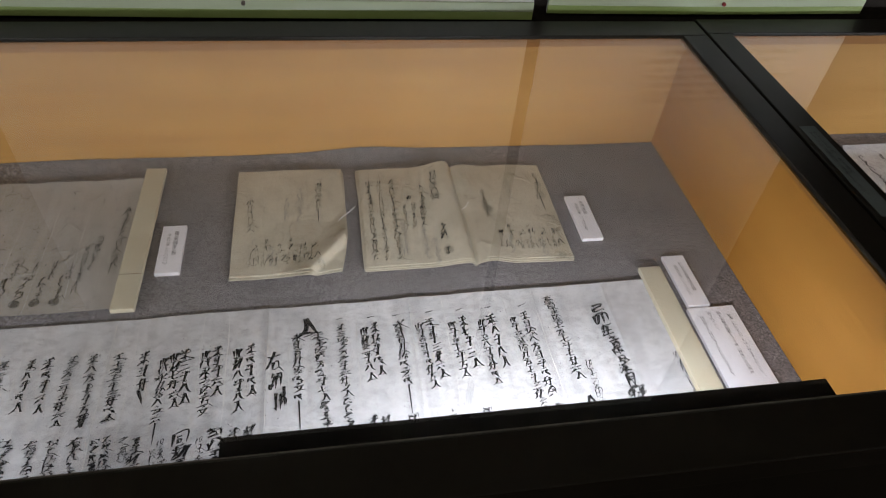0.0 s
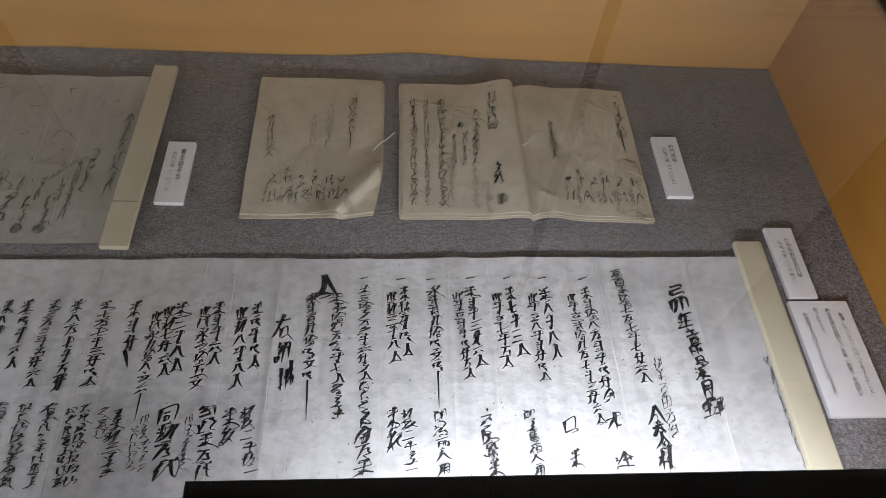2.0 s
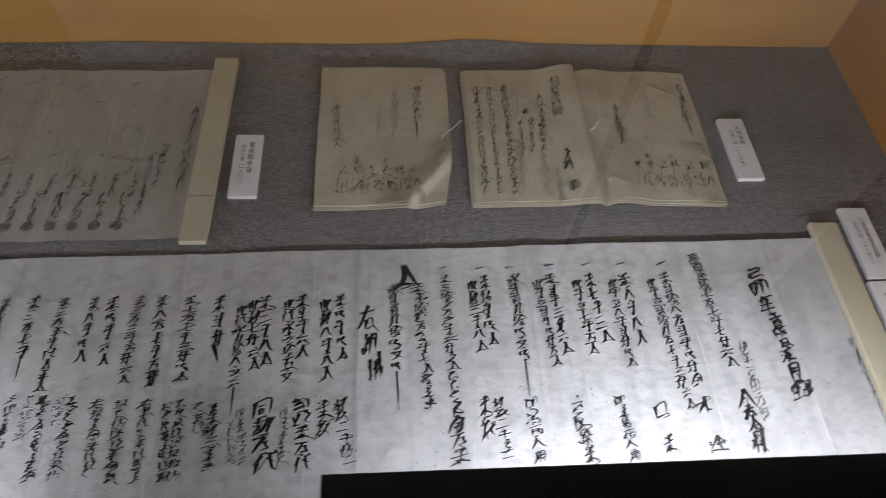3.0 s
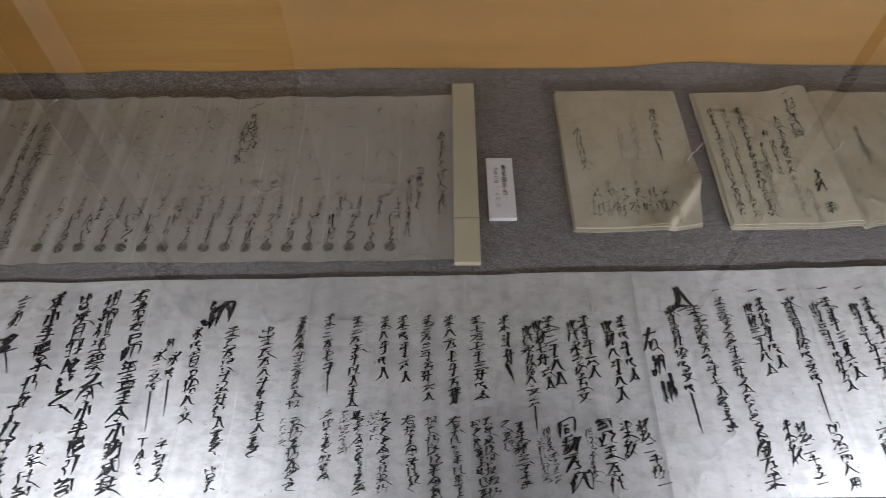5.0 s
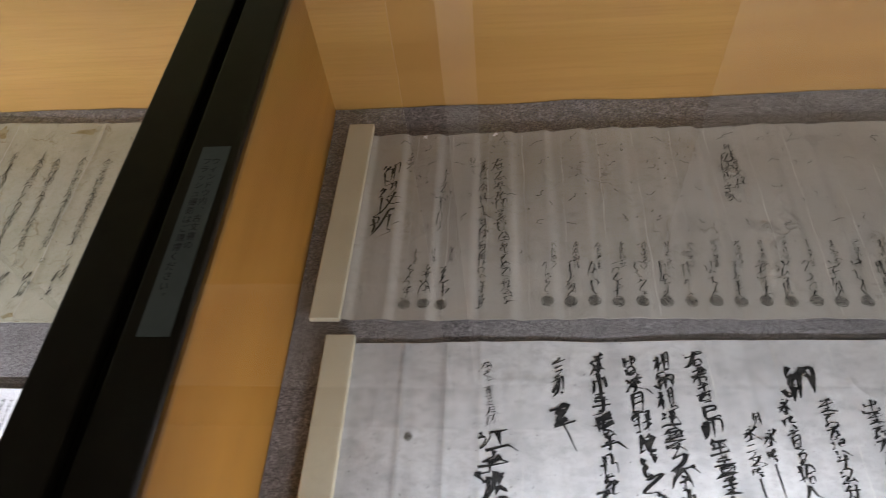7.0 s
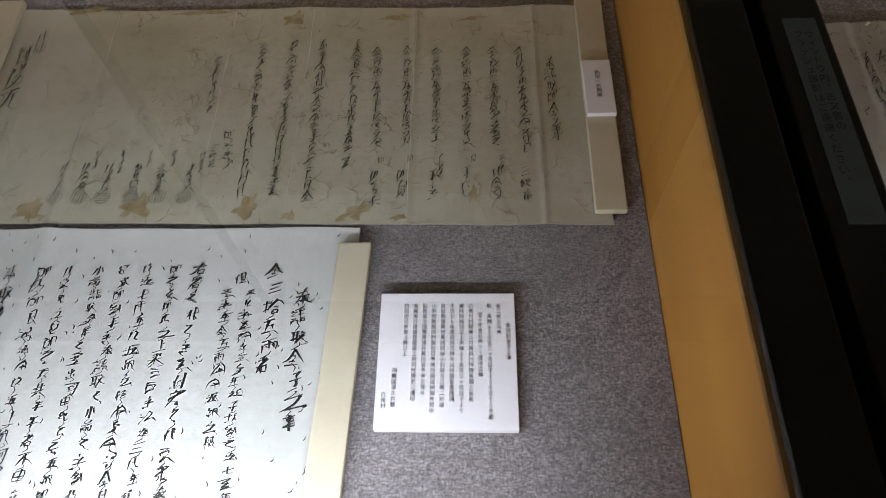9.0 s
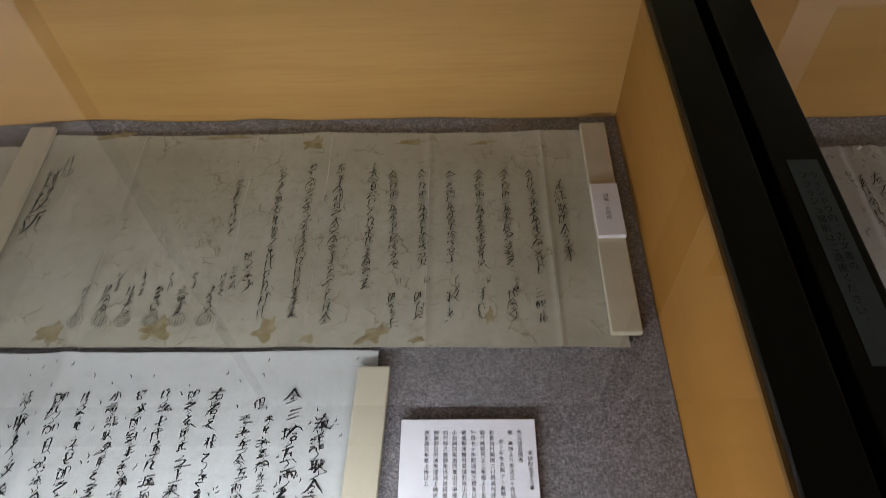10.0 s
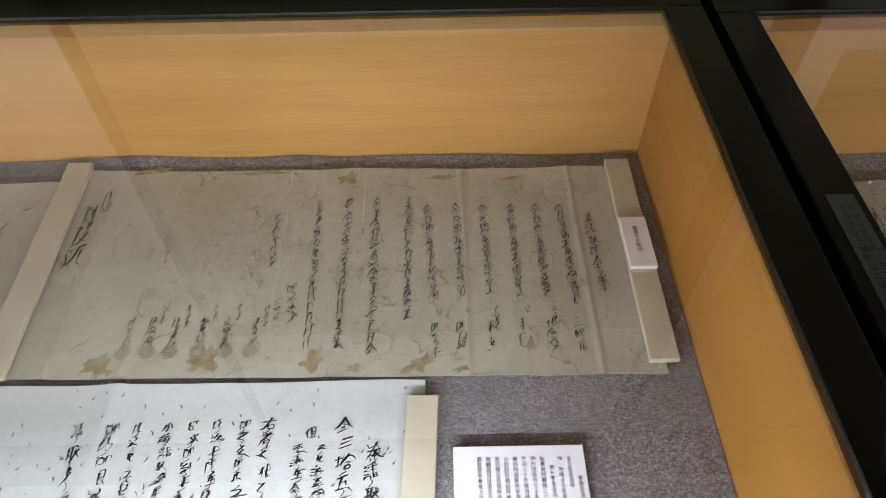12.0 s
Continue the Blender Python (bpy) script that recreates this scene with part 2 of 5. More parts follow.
def box(x0, x1, y0, y1, z0, z1, bevel=0.0, bm=None):
    own = bm is None
    bm = bm or bmesh.new()
    made = bmesh.ops.create_cube(bm, size=1.0)["verts"]
    bmesh.ops.scale(bm, verts=made, vec=(x1 - x0, y1 - y0, z1 - z0))
    bmesh.ops.translate(bm, verts=made, vec=((x0 + x1) / 2, (y0 + y1) / 2, (z0 + z1) / 2))
    if bevel and own:
        bmesh.ops.bevel(bm, geom=bm.edges[:], offset=bevel, segments=2, affect="EDGES", profile=0.6)
    return bm


def cylinder(a, b, radius, sides=20, bm=None):
    bm = bm or bmesh.new()
    a, b = Vector(a), Vector(b)
    made = bmesh.ops.create_cone(bm, cap_ends=True, segments=sides, radius1=radius, radius2=radius, depth=(b - a).length)["verts"]
    turn = (b - a).to_track_quat("Z", "Y").to_matrix().to_4x4()
    bmesh.ops.transform(bm, matrix=Matrix.Translation((a + b) / 2) @ turn, verts=made)
    return bm


def slab(name, x0, x1, y0, y1, height, thick, mat, parent, step=0.006, skew=0.0, wobble=0.0, label="", across=0.012):
    """A thin sheet whose top follows height(x, y). skew: rise of y along x; wobble: unevenness of the edges."""
    nx, ny = max(2, int((x1 - x0) / step)), max(2, int((y1 - y0) / across))
    verts, faces = [], []
    for layer in (0, 1):
        for j in range(ny + 1):
            for i in range(nx + 1):
                x = x0 + (x1 - x0) * i / nx
                y = y0 + (y1 - y0) * j / ny + skew * (x - x1)
                edge = wobble * noise.noise((x * 14.0, 3.1 * y0, 7.7)) * (1 if j == ny else 0.6 if j == 0 else 0)
                side = wobble * 0.5 * noise.noise((y * 14.0, 5.0 * x0, 2.2)) * (1 if i in (0, nx) else 0)
                verts.append((x + side, y + edge, height(x, y) - layer * thick))
    n = (nx + 1) * (ny + 1)
    for j in range(ny):
        for i in range(nx):
            a = j * (nx + 1) + i
            faces.append((a, a + 1, a + nx + 2, a + nx + 1))
            faces.append((n + a + nx + 1, n + a + nx + 2, n + a + 1, n + a))
    rim = [i for i in range(nx + 1)] + [j * (nx + 1) + nx for j in range(1, ny + 1)] + [ny * (nx + 1) + i for i in range(nx - 1, -1, -1)] + [j * (nx + 1) for j in range(ny - 1, 0, -1)]
    at = len(verts)
    for i in rim:
        verts += [verts[i], verts[n + i]]
    for k in range(len(rim)):
        p, q = at + 2 * k, at + 2 * ((k + 1) % len(rim))
        faces.append((p, p + 1, q + 1, q))
    ob = raw_part(name, verts, faces, mat, parent, label)
    for p in ob.data.polygons:
        p.use_smooth = p.index < 2 * nx * ny
    return ob


# ---- the room ----
FELT_Z, TOP = 0.700, 0.932
FRONT, BACK = 0.2, 0.957


def room():
    tagged(part("floor", box(-5.2, 4.6, -3.2, 1.1, -0.05, 0.0), CARPET), "brown-grey carpet floor of a dim exhibition room", "floor", kind="structure")
    tagged(part("ceiling", box(-5.2, 4.6, -3.2, 1.1, 2.6, 2.65), CEILING), "plain grey ceiling boards above the exhibition room", "ceiling", kind="structure")
    tagged(part("wall_north", box(-5.2, 4.6, 1.04, 1.12, 0.0, 2.6), DARK_WALL), "dark brown display wall behind the cases", "wall", kind="structure")
    tagged(part("wall_south", box(-5.2, 4.6, -3.28, -3.2, 0.0, 2.6), DARK_WALL), "dark brown wall across the exhibition room", "wall", kind="structure")
    tagged(part("wall_west", box(-5.28, -5.2, -3.2, 1.1, 0.0, 2.6), ROOM_WALL), "plain painted side wall of the room", "wall", kind="structure")
    tagged(part("wall_east", box(4.6, 4.68, -3.2, 1.1, 0.0, 2.6), ROOM_WALL), "plain painted side wall of the room", "wall", kind="structure")
    for x in (-2.6, -0.2, 2.2):
        lamp = thing("ceiling_light", (x, -1.1, 2.6), "flush fluorescent ceiling light with a white diffuser", "ceiling light", "ceiling lights")
        part("frame", box(x - 0.64, x + 0.64, -1.22, -0.98, 2.56, 2.6, 0.006), CARD, lamp)
        part("diffuser", box(x - 0.61, x + 0.61, -1.19, -1.01, 2.545, 2.563, 0.005), PANEL_GLOW, lamp)
        light = bpy.data.lights.new("ceiling_tube", "AREA")
        light.shape, light.size, light.size_y, light.energy = "RECTANGLE", 1.2, 0.16, CEILING_POWER / 3
        light.color = (1.0, 0.93, 0.83)
        holder = new("ceiling_tube", light)
        holder.matrix_world = look((x, -1.1, 2.535), (x, -1.1, 0))


# ---- display cases ----
def display_case(x0, x1, back, skew=0.0, inset=0.036, lip=-0.005):
    """One table case between the outer faces x0 and x1: dark base, wooden well, bronze frame, glass top. skew: how far the back lining is out of square."""
    case = thing("display_case", ((x0 + x1) / 2, (FRONT + back) / 2, 0), "table display case with dark bronze frame and plywood-lined well", "display case", "row of display cases")
    in0, in1 = x0 + 0.036, x1 - inset
    mid = (x0 + x1) / 2

    def askew(bm):
        for v in bm.verts:
            v.co.y += skew * (v.co.x - mid)
        return bm
    part("base_cabinet", box(x0 + 0.004, x1 - 0.004, FRONT + 0.008, back + 0.04, 0.06, 0.68, 0.004), BRONZE, case)
    part("plinth", box(x0 + 0.03, x1 - 0.03, FRONT + 0.06, back + 0.01, 0.0, 0.06), RUBBER, case)
    part("skirt", box(x0 + 0.004, x1 - 0.004, FRONT + 0.006, FRONT + 0.028, 0.68, 0.9, 0.002), BRONZE, case)
    part("skirt", box(x0 + 0.004, x1 - 0.004, back + 0.03, back + 0.04, 0.68, 0.918, 0.002), BRONZE, case)
    for a in (x0 + 0.002, x1 - 0.01):
        part("skirt", box(a, a + 0.008, FRONT + 0.0285, back + 0.0295, 0.68, 0.918, 0.002), BRONZE, case)
    part("well_floor", box(in0 - 0.012, in1 + 0.012, FRONT + 0.03, back + 0.029, 0.68, 0.6965), BATTEN_SHADED, case)
    part("back_panel", askew(box(in0 - 0.012, in1 + 0.012, back + 0.003, back + 0.014, 0.6967, 0.9213)), WOOD, case, "pale orange plywood back panel")
    # sides and fillers take the plywood with shade in its colour
    part("side_panel", box(in0 - 0.012, in0, FRONT + 0.03, back - 0.014, 0.6967, 0.9205), WOOD_SIDE_SHADED, case)
    part("side_panel", box(in1, in1 + 0.012, FRONT + 0.03, back - 0.014, 0.6967, 0.9205), WOOD_SIDE_SHADED, case)
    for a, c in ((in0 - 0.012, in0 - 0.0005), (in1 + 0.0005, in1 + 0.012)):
        part("corner_filler", box(a, c, back - 0.0135, back + 0.012, 0.6967, 0.92), WOOD_SIDE_SHADED, case)
    strip = part("batten", askew(box(in0 + 0.0005, in1 - 0.0005, back - 0.004, back + 0.0028, 0.9055, 0.9212)), BATTEN_SHADED, case, "narrow pine batten under the frame")
    for k in range(4):
        x = in0 + 0.22 + k * (in1 - in0 - 0.36) / 3
        y = back - 0.0042 + skew * (x - mid)
        part("screw", cylinder((x, y - 0.0008, 0.913), (x, y + 0.001, 0.913), 0.0018, 12), STEEL, strip)
    part("well_front", box(in0 + 0.0005, in1 - 0.0005, FRONT + 0.03, FRONT + 0.04, 0.6967, 0.89), WOOD, case)
    part("rail", box(x0, x1, back + lip, back + 0.047, 0.9215, TOP, 0.002), BRONZE, case)
    front = part("rail", box(x0, x1, FRONT, FRONT + 0.054, 0.9005, TOP, 0.002), BRONZE, case)
    # thin added strip: the highlight on the rail's inner edge, as colour
    part("glazing_edge", box(x0 + 0.0445, x1 - 0.0445, FRONT + 0.0541, FRONT + 0.0555, 0.9287, TOP - 0.0003), BRONZE_HIGHLIGHT, front, "painted highlight along the edge of the front rail")
    for a, b, lip0, lip1 in ((x0, x0 + 0.044, x0 + 0.0361, x0 + 0.0465), (x1 - 0.044, x1, x1 - 0.0465, x1 - 0.0361)):
        rail = part("rail", box(a, b, FRONT + 0.0545, back + lip - 0.0005, 0.9215, TOP, 0.002), BRONZE, case)
        part("glazing_bead", box(lip0, lip1, FRONT + 0.0545, back - 0.0055, 0.9165, 0.9214), BRONZE_LIP, rail)
    pane = part("glass_pane", box(x0 + 0.04, x1 - 0.04, FRONT + 0.05, back + 0.006, 0.9225, 0.9285), GLASS, case, "clear glass top")
    pane.visible_shadow = False
    return case


def felt(x0, x1, back, skew, seed, swells):
    """The felt lining, which ripples up where it meets the back of the well."""
    mid = (x0 + x1) / 2

    def height(x, y):
        near = max(0.0, 1 - (back - (y - skew * (x - mid))) / 0.045)
        flat = min(1.0, max(0.0, (x1 - 0.14 - x) / 0.22))
        ripple = 0.0046 + 0.0018 * noise.noise((x * 4.2, seed, 0.3)) + 0.0014 * noise.noise((x * 11.0, seed, 4.3)) + sum(tall * math.exp(-((x - at) / wide) ** 2) for at, wide, tall in swells)
        return FELT_Z + near * near * flat * max(0.0, ripple) + 0.0005 * noise.noise((x * 25, y * 25, seed))
    root = thing("felt_lining", ((x0 + x1) / 2, 0.6, FELT_Z), "mottled grey felt lining, rippled along its back edge", "lining", "felt linings")
    slab("cloth", x0 + 0.001, x1 - 0.001, FRONT + 0.046, back + 0.001 + skew * (x1 - mid), height, 0.0032, FELT, root, 0.012, skew)
    return height


def case_lamp(x0, x1, power, lit, down=0.866, shift=0.0):
    """A fluorescent tube under a black hood along the front of a well."""
    lamp = thing("case_lamp", ((x0 + x1) / 2, 0.27, 0.881), "fluorescent strip lamp under a black steel hood", "lamp", "case lamps")
    bm = box(x0, x1, 0.2405, 0.296, 0.888, 0.8905)
    box(x0, x1, 0.2405, 0.2435, 0.85, 0.888, bm=bm)
    box(x0, x1, 0.293, 0.296, 0.877, 0.888, bm=bm)
    part("hood", bm, HOOD, lamp)
    part("tube", cylinder((x0 + 0.022, 0.265, 0.872), (x1 - 0.022, 0.265, 0.872), 0.0075, 16), TUBE_GLOW, lamp)
    for a in (x0 + 0.004, x1 - 0.022):
        part("end_cap", box(a, a + 0.018, 0.252, 0.278, 0.858, 0.8875, 0.003), CARD, lamp)
    light = bpy.data.lights.new("tube_light", "AREA")
    light.shape, light.size, light.size_y, light.energy = "RECTANGLE", lit, 0.014, power
    light.color = (0.85, 0.90, 1.0)
    holder = new("tube_light", light)
    holder.matrix_world = look(((x0 + x1) / 2 + shift, 0.275, 0.863), ((x0 + x1) / 2 + shift, 0.275 + 0.5, 0.863 - down))


# ---- papers ----
def fold_height(x, folds, tall=0.0012, wide=0.004):
    return sum(tall * math.exp(-((x - f) / wide) ** 2) for f in folds)


def curl(y, y0, y1, lift):
    """How far the front and back edges of a sheet lift."""
    return lift * (max(0, 1 - (y1 - y) / 0.03) ** 2 + 0.5 * max(0, 1 - (y - y0) / 0.03) ** 2)


HEIGHTS = {}


def paper_thing(name, x0, x1, y0, y1, height, mat, label, category, skew=0.0, group="", wobble=0.003):
    root = thing(name, ((x0 + x1) / 2, (y0 + y1) / 2, FELT_Z), label, category, group)
    slab("sheet", x0, x1, y0, y1, height, 0.0004, mat, root, 0.003, skew, wobble)
    HEIGHTS[root.name] = height
    return root


# ---- writing ----
QUEUE = []
LOCKED = "（）()「」ー"


def write(doc, x, y, lean, length, width, weight, text, mat=None, hand=True, name="writing"):
    """One column of writing from (x, y) downwards on a document; width in millimetres; weight 0 thin, 1 plain, 2 bold."""
    QUEUE.append((doc, x, y, lean, length, width / 1000, weight, text, mat or (INK_THIN if weight == 0 and hand else INK if hand else PRINT), hand, name))


def stroke(verts, faces, points, widths, at, place):
    """A tapering brush stroke through points, laid by place(x, y)."""
    n = len(points)
    for k, (px, py) in enumerate(points):
        a, b = points[max(0, k - 1)], points[min(n - 1, k + 1)]
        dx, dy = b[0] - a[0], b[1] - a[1]
        d = math.hypot(dx, dy) or 1.0
        ox, oy = -dy / d * widths[k] / 2, dx / d * widths[k] / 2
        verts += [place(px + ox, py + oy), place(px - ox, py - oy)]
    for k in range(n - 1):
        q = at + 2 * k
        faces.append((q, q + 1, q + 3, q + 2))
    return at + 2 * n


# Brush forms of the commonest characters: strokes as pairs of digits, across and down on a grid of ten.
BRUSH = {
    "米": "2132 7152 1484 5157 3666 5659 5718 577899", "石": "1272 523518 4464 64667747", "斗": "2132 3241 1484 615947", "升": "4123 1484 333719 615947", "合": "514618 51648899 3757",
    "此": "2228 4148 2959 4454 8265 626889", "立": "5152 2383 3547 7557 1989", "弐": "2242 2474 3656 2858 6168799 8", "一": "1585", "二": "3272 1888", "三": "2282 2575 1888", "四": "2326 233363 634576 567868",
    "五": "2282 5238 3575 7578 1989", "六": "5152 1484 4618 6688", "七": "1684 41475888", "八": "423518 527799", "九": "413619 2472726888", "十": "1585 5159", "千": "6222 1585 5259", "百": "1282 5243 3439 347479 3676 3979",
    "拾": "1333 2128 1736 614537 618395 5575 5759 577779 5979", "永": "5152 3353 535949 1545 4518 8265 5589", "文": "5152 1484 745719 344699", "右": "1383 512708 4649 467679 4979", "金": "512507 51648799 3454 4748 375758 1979",
    "村": "1343 3139 3417 3546 5585 706979 5667", "年": "4123 3282 2575 3335 1888 5259", "小": "515949 332718 738788", "之": "5152 2474 745719 299989", "月": "323619 327279 3474 3676", "目": "3139 317179 3373 3575 3979", "日": "3139 317179 3575 3979",
    "口": "2328 238278 2878", "本": "1383 5159 533518 536788", "代": "312415 2429 5385 617799 8172", "入": "413518 437799", "人": "413518 437799", "大": "1484 513619 536899", "用": "323619 327279 3474 3676 5259", "出": "5159 2325 2575 7375 1719 1989 8789",
    "外": "312315 335318 3546 7179 7587", "下": "1282 5259 5567", "手": "6222 2474 1686 525949", "成": "2383 234619 3565 655847 517799 8162", "相": "1343 3139 3417 3546 6169 618189 6383 6585 6989", "納": "3123 2343 433536 3639 162847 5359 538389 6264 647588",
    "御": "2112 3214 2429 423353 4464 5358 383748 6268 628286 66", "者": "2272 5155 1585 823518 4649 467679 4879", "皆": "2125 2343 5155 7363 3639 366679 3878 3979", "済": "1223 1434 182736 6162 3383 435749 753699", "江": "1223 1434 182736 4383 6368 3989",
    "田": "2228 227278 2575 5258 2878", "前": "3142 7162 1383 2528 255558 2656 6568 858878", "役": "2112 3214 2429 516153 7173 4575 754819 466899", "所": "1242 132718 133335 1535 8262 624719 6484 7479", "事": "1282 3373 345474 2676 1787 515949",
    "取": "1252 2228 4249 2444 2646 1757 6284 744959 547799", "子": "3272 725456 565949 1686", "奉": "2272 1484 1686 516108 557799 3777 5459", "両": "1282 2429 248489 5258 3547 6577", "来": "2272 3344 7363 1585 5159 5518 557799", "三三": "2282",
    "より": "5159", "上": "5158 5474 1989", "申": "2227 227277 2575 2777 5159", "可": "1282 3437 345456 3757 726949", "不": "1282 533618 5259 6587", "通": "2223 1434 182799 4272 6352 4548 457578 4676 5458", "村村": "1343", "百百": "1282", "分": "413518 527789 3666 663719 665969",
    "同": "2229 228289 4464 4648 466668 4868", "内": "2329 238389 513617 546778", "男": "2225 227275 2474 5255 2575 1787 654819", "女": "412568 624719 1585", "新": "2242 1353 2656 3439 3618 3647 714519 6484 7479", "門": "2129 214144 2343 618189 6183 6484", "寺": "2272 5154 1484 1686 6169 4758",
    "の": "524718 531636 527288 6879", "や": "2473 73857 6 4142 3259", "八八": "42", "尺": "2272 2228 2575 235719 556799", "米米": "22", "籾": "2233 7263 1445 3139 3518 3547 6282 826879 724719", "数": "2132 4131 1353 3236 2656 173749 624419 6484 845719 667799", "石石": "22",
    "己": "237375 2575 25288889", "卯": "3212 1218 312719 5159 518287", "貢": "2272 5254 1484 3538 357578 3676 3878 4819 6989", "録": "311214 2343 1535 3138 1848 6181 8185 5595 7279 5768 8668", "谷": "412313 617384 534608 547799 4759 477779 4979",
    "途": "2223 1434 182799 614316 617395 4575 6369 5466 7486", "壱": "1282 5154 3474 1516 1585 3757 3989", "拂": "1333 2128 1736 4383 834576 578688 5359 7179", "去": "2272 5155 1585 553879 7688", "巳": "237375 2575 23288889", "違": "2223 1434 182799 4272 4474 5256 4676 5458",
    "引": "224245 2545 254749 7179", "形": "1252 1555 2229 4249 814263 834465 854769", "物": "2113 1343 3139 1736 614516 6383 838979 634719", "共": "3136 6166 1383 1686 4719 6789", "了": "2272 725456 565949", "給": "3123 2343 433536 3639 162847 715355 717495 5676 5769 577779",
    "馬": "2227 2272 5157 2474 2676 277789 2838 4849 6869", "請": "2122 1242 1444 1646 1719 174749 5282 6166 5484 5686 6769 678789 6888", "迄": "2223 1434 182799 514335 4474 745787", "延": "224214 1444 442719 284799 8152 6368 6585 4888", "返": "2223 1434 182799 4282 423727 4474 745748 546788",
    "積": "312213 1545 2129 2417 5282 5484 7175 5595 5658 568688 5888", "付": "312415 2429 4585 717969 5567", "無": "3113 2272 1585 3335 5255 7275 1687 2829 4849 6869", "方": "5152 1383 446476 767959 443619", "伊": "312415 2429 4272 727576 4575 4776 624719", "但": "312415 2429 5158 517178 5474 5676 4989",
    "山": "5158 2428 8488 2888", "宿": "5152 2373 2324 341719 2529 4474 5546 4649 467679 4777 4979", "嶋": "1317 1737 3337 2227 5355 538386 5484 5685 5799", "高": "5152 1282 3436 347476 3676 2729 278789 4868", "言": "5152 1383 3575 3777 3939",
}


def bend(points, steps=3):
    """A smooth line through the points."""
    if len(points) < 3:
        (x0, y0), (x1, y1) = points
        return [(x0 + (x1 - x0) * k / 3, y0 + (y1 - y0) * k / 3) for k in range(4)]
    p = [points[0], *points, points[-1]]
    out = []
    for a, b, c, d in zip(p, p[1:], p[2:], p[3:]):
        for k in range(steps):
            s = k / steps
            out.append(tuple(0.5 * (2 * b[q] + (c[q] - a[q]) * s + (2 * a[q] - 5 * b[q] + 4 * c[q] - d[q]) * s * s + (3 * b[q] - a[q] - 3 * c[q] + d[q]) * s ** 3) for q in (0, 1)))
    return out + [points[-1]]


CODES = [code for codes in BRUSH.values() for code in codes.split() if len(code) > 3]


def inked(rng, points, fat, taper):
    """Widths along a stroke of a slanted brush: full where it falls to the right, thin where it climbs, pressed at its start, lifted or stopped at its end."""
    n = len(points) - 1
    press = rng.uniform(0.8, 1.2)
    out = []
    for k in range(n + 1):
        a, b = points[max(0, k - 1)], points[min(n, k + 1)]
        way = math.atan2(a[1] - b[1], b[0] - a[0])
        slant = 0.42 + 0.78 * abs(math.sin(0.5 * (way + 0.75))) ** 1.3
        f = k / n
        end = 1.0 - 0.82 * max(0.0, (f - 0.45) / 0.55) ** 1.2 if taper else 1.0 + 0.22 * max(0.0, f - 0.7)
        out.append(fat * press * slant * (0.75 + 0.35 * math.exp(-6 * f)) * end)
    return out


# Running forms with no sure reading: long joined strokes, on the same grid of ten.
RUNNING = (
    "31426225475879", "5132 2282253647 685879", "1434 3129 2948 6163658579", "2272 5234372847 677889", "3123432546 28 6264525878 69",
    "512408 517489 4465 36765559", "2133 1535 3639 3948 618183536585 6778", "1262623464 643767 672999", "4122225237 376758 5889", "2229 2242 6168 4464 6889",
    "41428252 525847 3474 2696", "31233526384969 5182 7375", "3113 1353 5325 256567 672849 7389", "2172 3436 347476 573949 5788", "1223 1434 1827 517355 553777 7799",
    "6143 438465 655719 4668", "2131 2242 3228 2848 7152 6283 836799", "41517143 4363 6346 4666 664919 5989", "1353 3138 1837 6272 727466 6688 6658", "5153 2474 7446 2697 5559 3918",
)


def brush_strokes(rng, codes, cx, cy, w, h, fat, jitter, joined):
    """Strokes given by grid codes, laid in a running hand that climbs to the right, many of them joined by hairlines."""
    out = []
    lean = rng.uniform(0.26, 0.42)
    swing = rng.uniform(-0.1, 0.1)
    last = None
    for code in codes:
        pts = []
        for k in range(0, len(code) - 1, 2):
            gx, gy = int(code[k]) / 9 - 0.5 + rng.uniform(-jitter, jitter), 0.5 - int(code[k + 1]) / 9 + rng.uniform(-jitter, jitter)
            pts.append((cx + (gx + swing * gy) * w, cy + (gy + lean * gx) * h))
        if len(pts) < 2:
            continue
        if last and rng.random() < joined and math.hypot(pts[0][0] - last[0], pts[0][1] - last[1]) < 0.8 * w:
            link = bend([last, ((last[0] + pts[0][0]) / 2 + 0.07 * w, (last[1] + pts[0][1]) / 2 + 0.05 * h), pts[0]])
            out.append((link, [fat * 0.26] * len(link)))
        last = pts[-1]
        line = bend(pts, 4)
        falls = pts[-2][1] - pts[-1][1] > 0.1 * h
        out.append((line, inked(rng, line, fat, falls or rng.random() < 0.3)))
    return out, last


def brush_sign(rng, cx, cy, w, h, fat):
    """One sign that cannot be read."""
    codes = [c for c in rng.choice(RUNNING).split()]
    if rng.random() < 0.45:
        codes.insert(rng.randrange(len(codes) + 1), rng.choice(CODES))
    out, last = brush_strokes(rng, codes, cx, cy, w, h, fat, 0.07, 0.6)
    if last and rng.random() < 0.22:
        s = rng.choice((-1, 1, 1))
        line = bend([last, (last[0] + s * 0.16 * w, last[1] - 0.14 * h), (last[0] + s * 0.45 * w, last[1] - 0.34 * h)])
        out.append((line, inked(rng, line, fat * 0.8, True)))
    return out


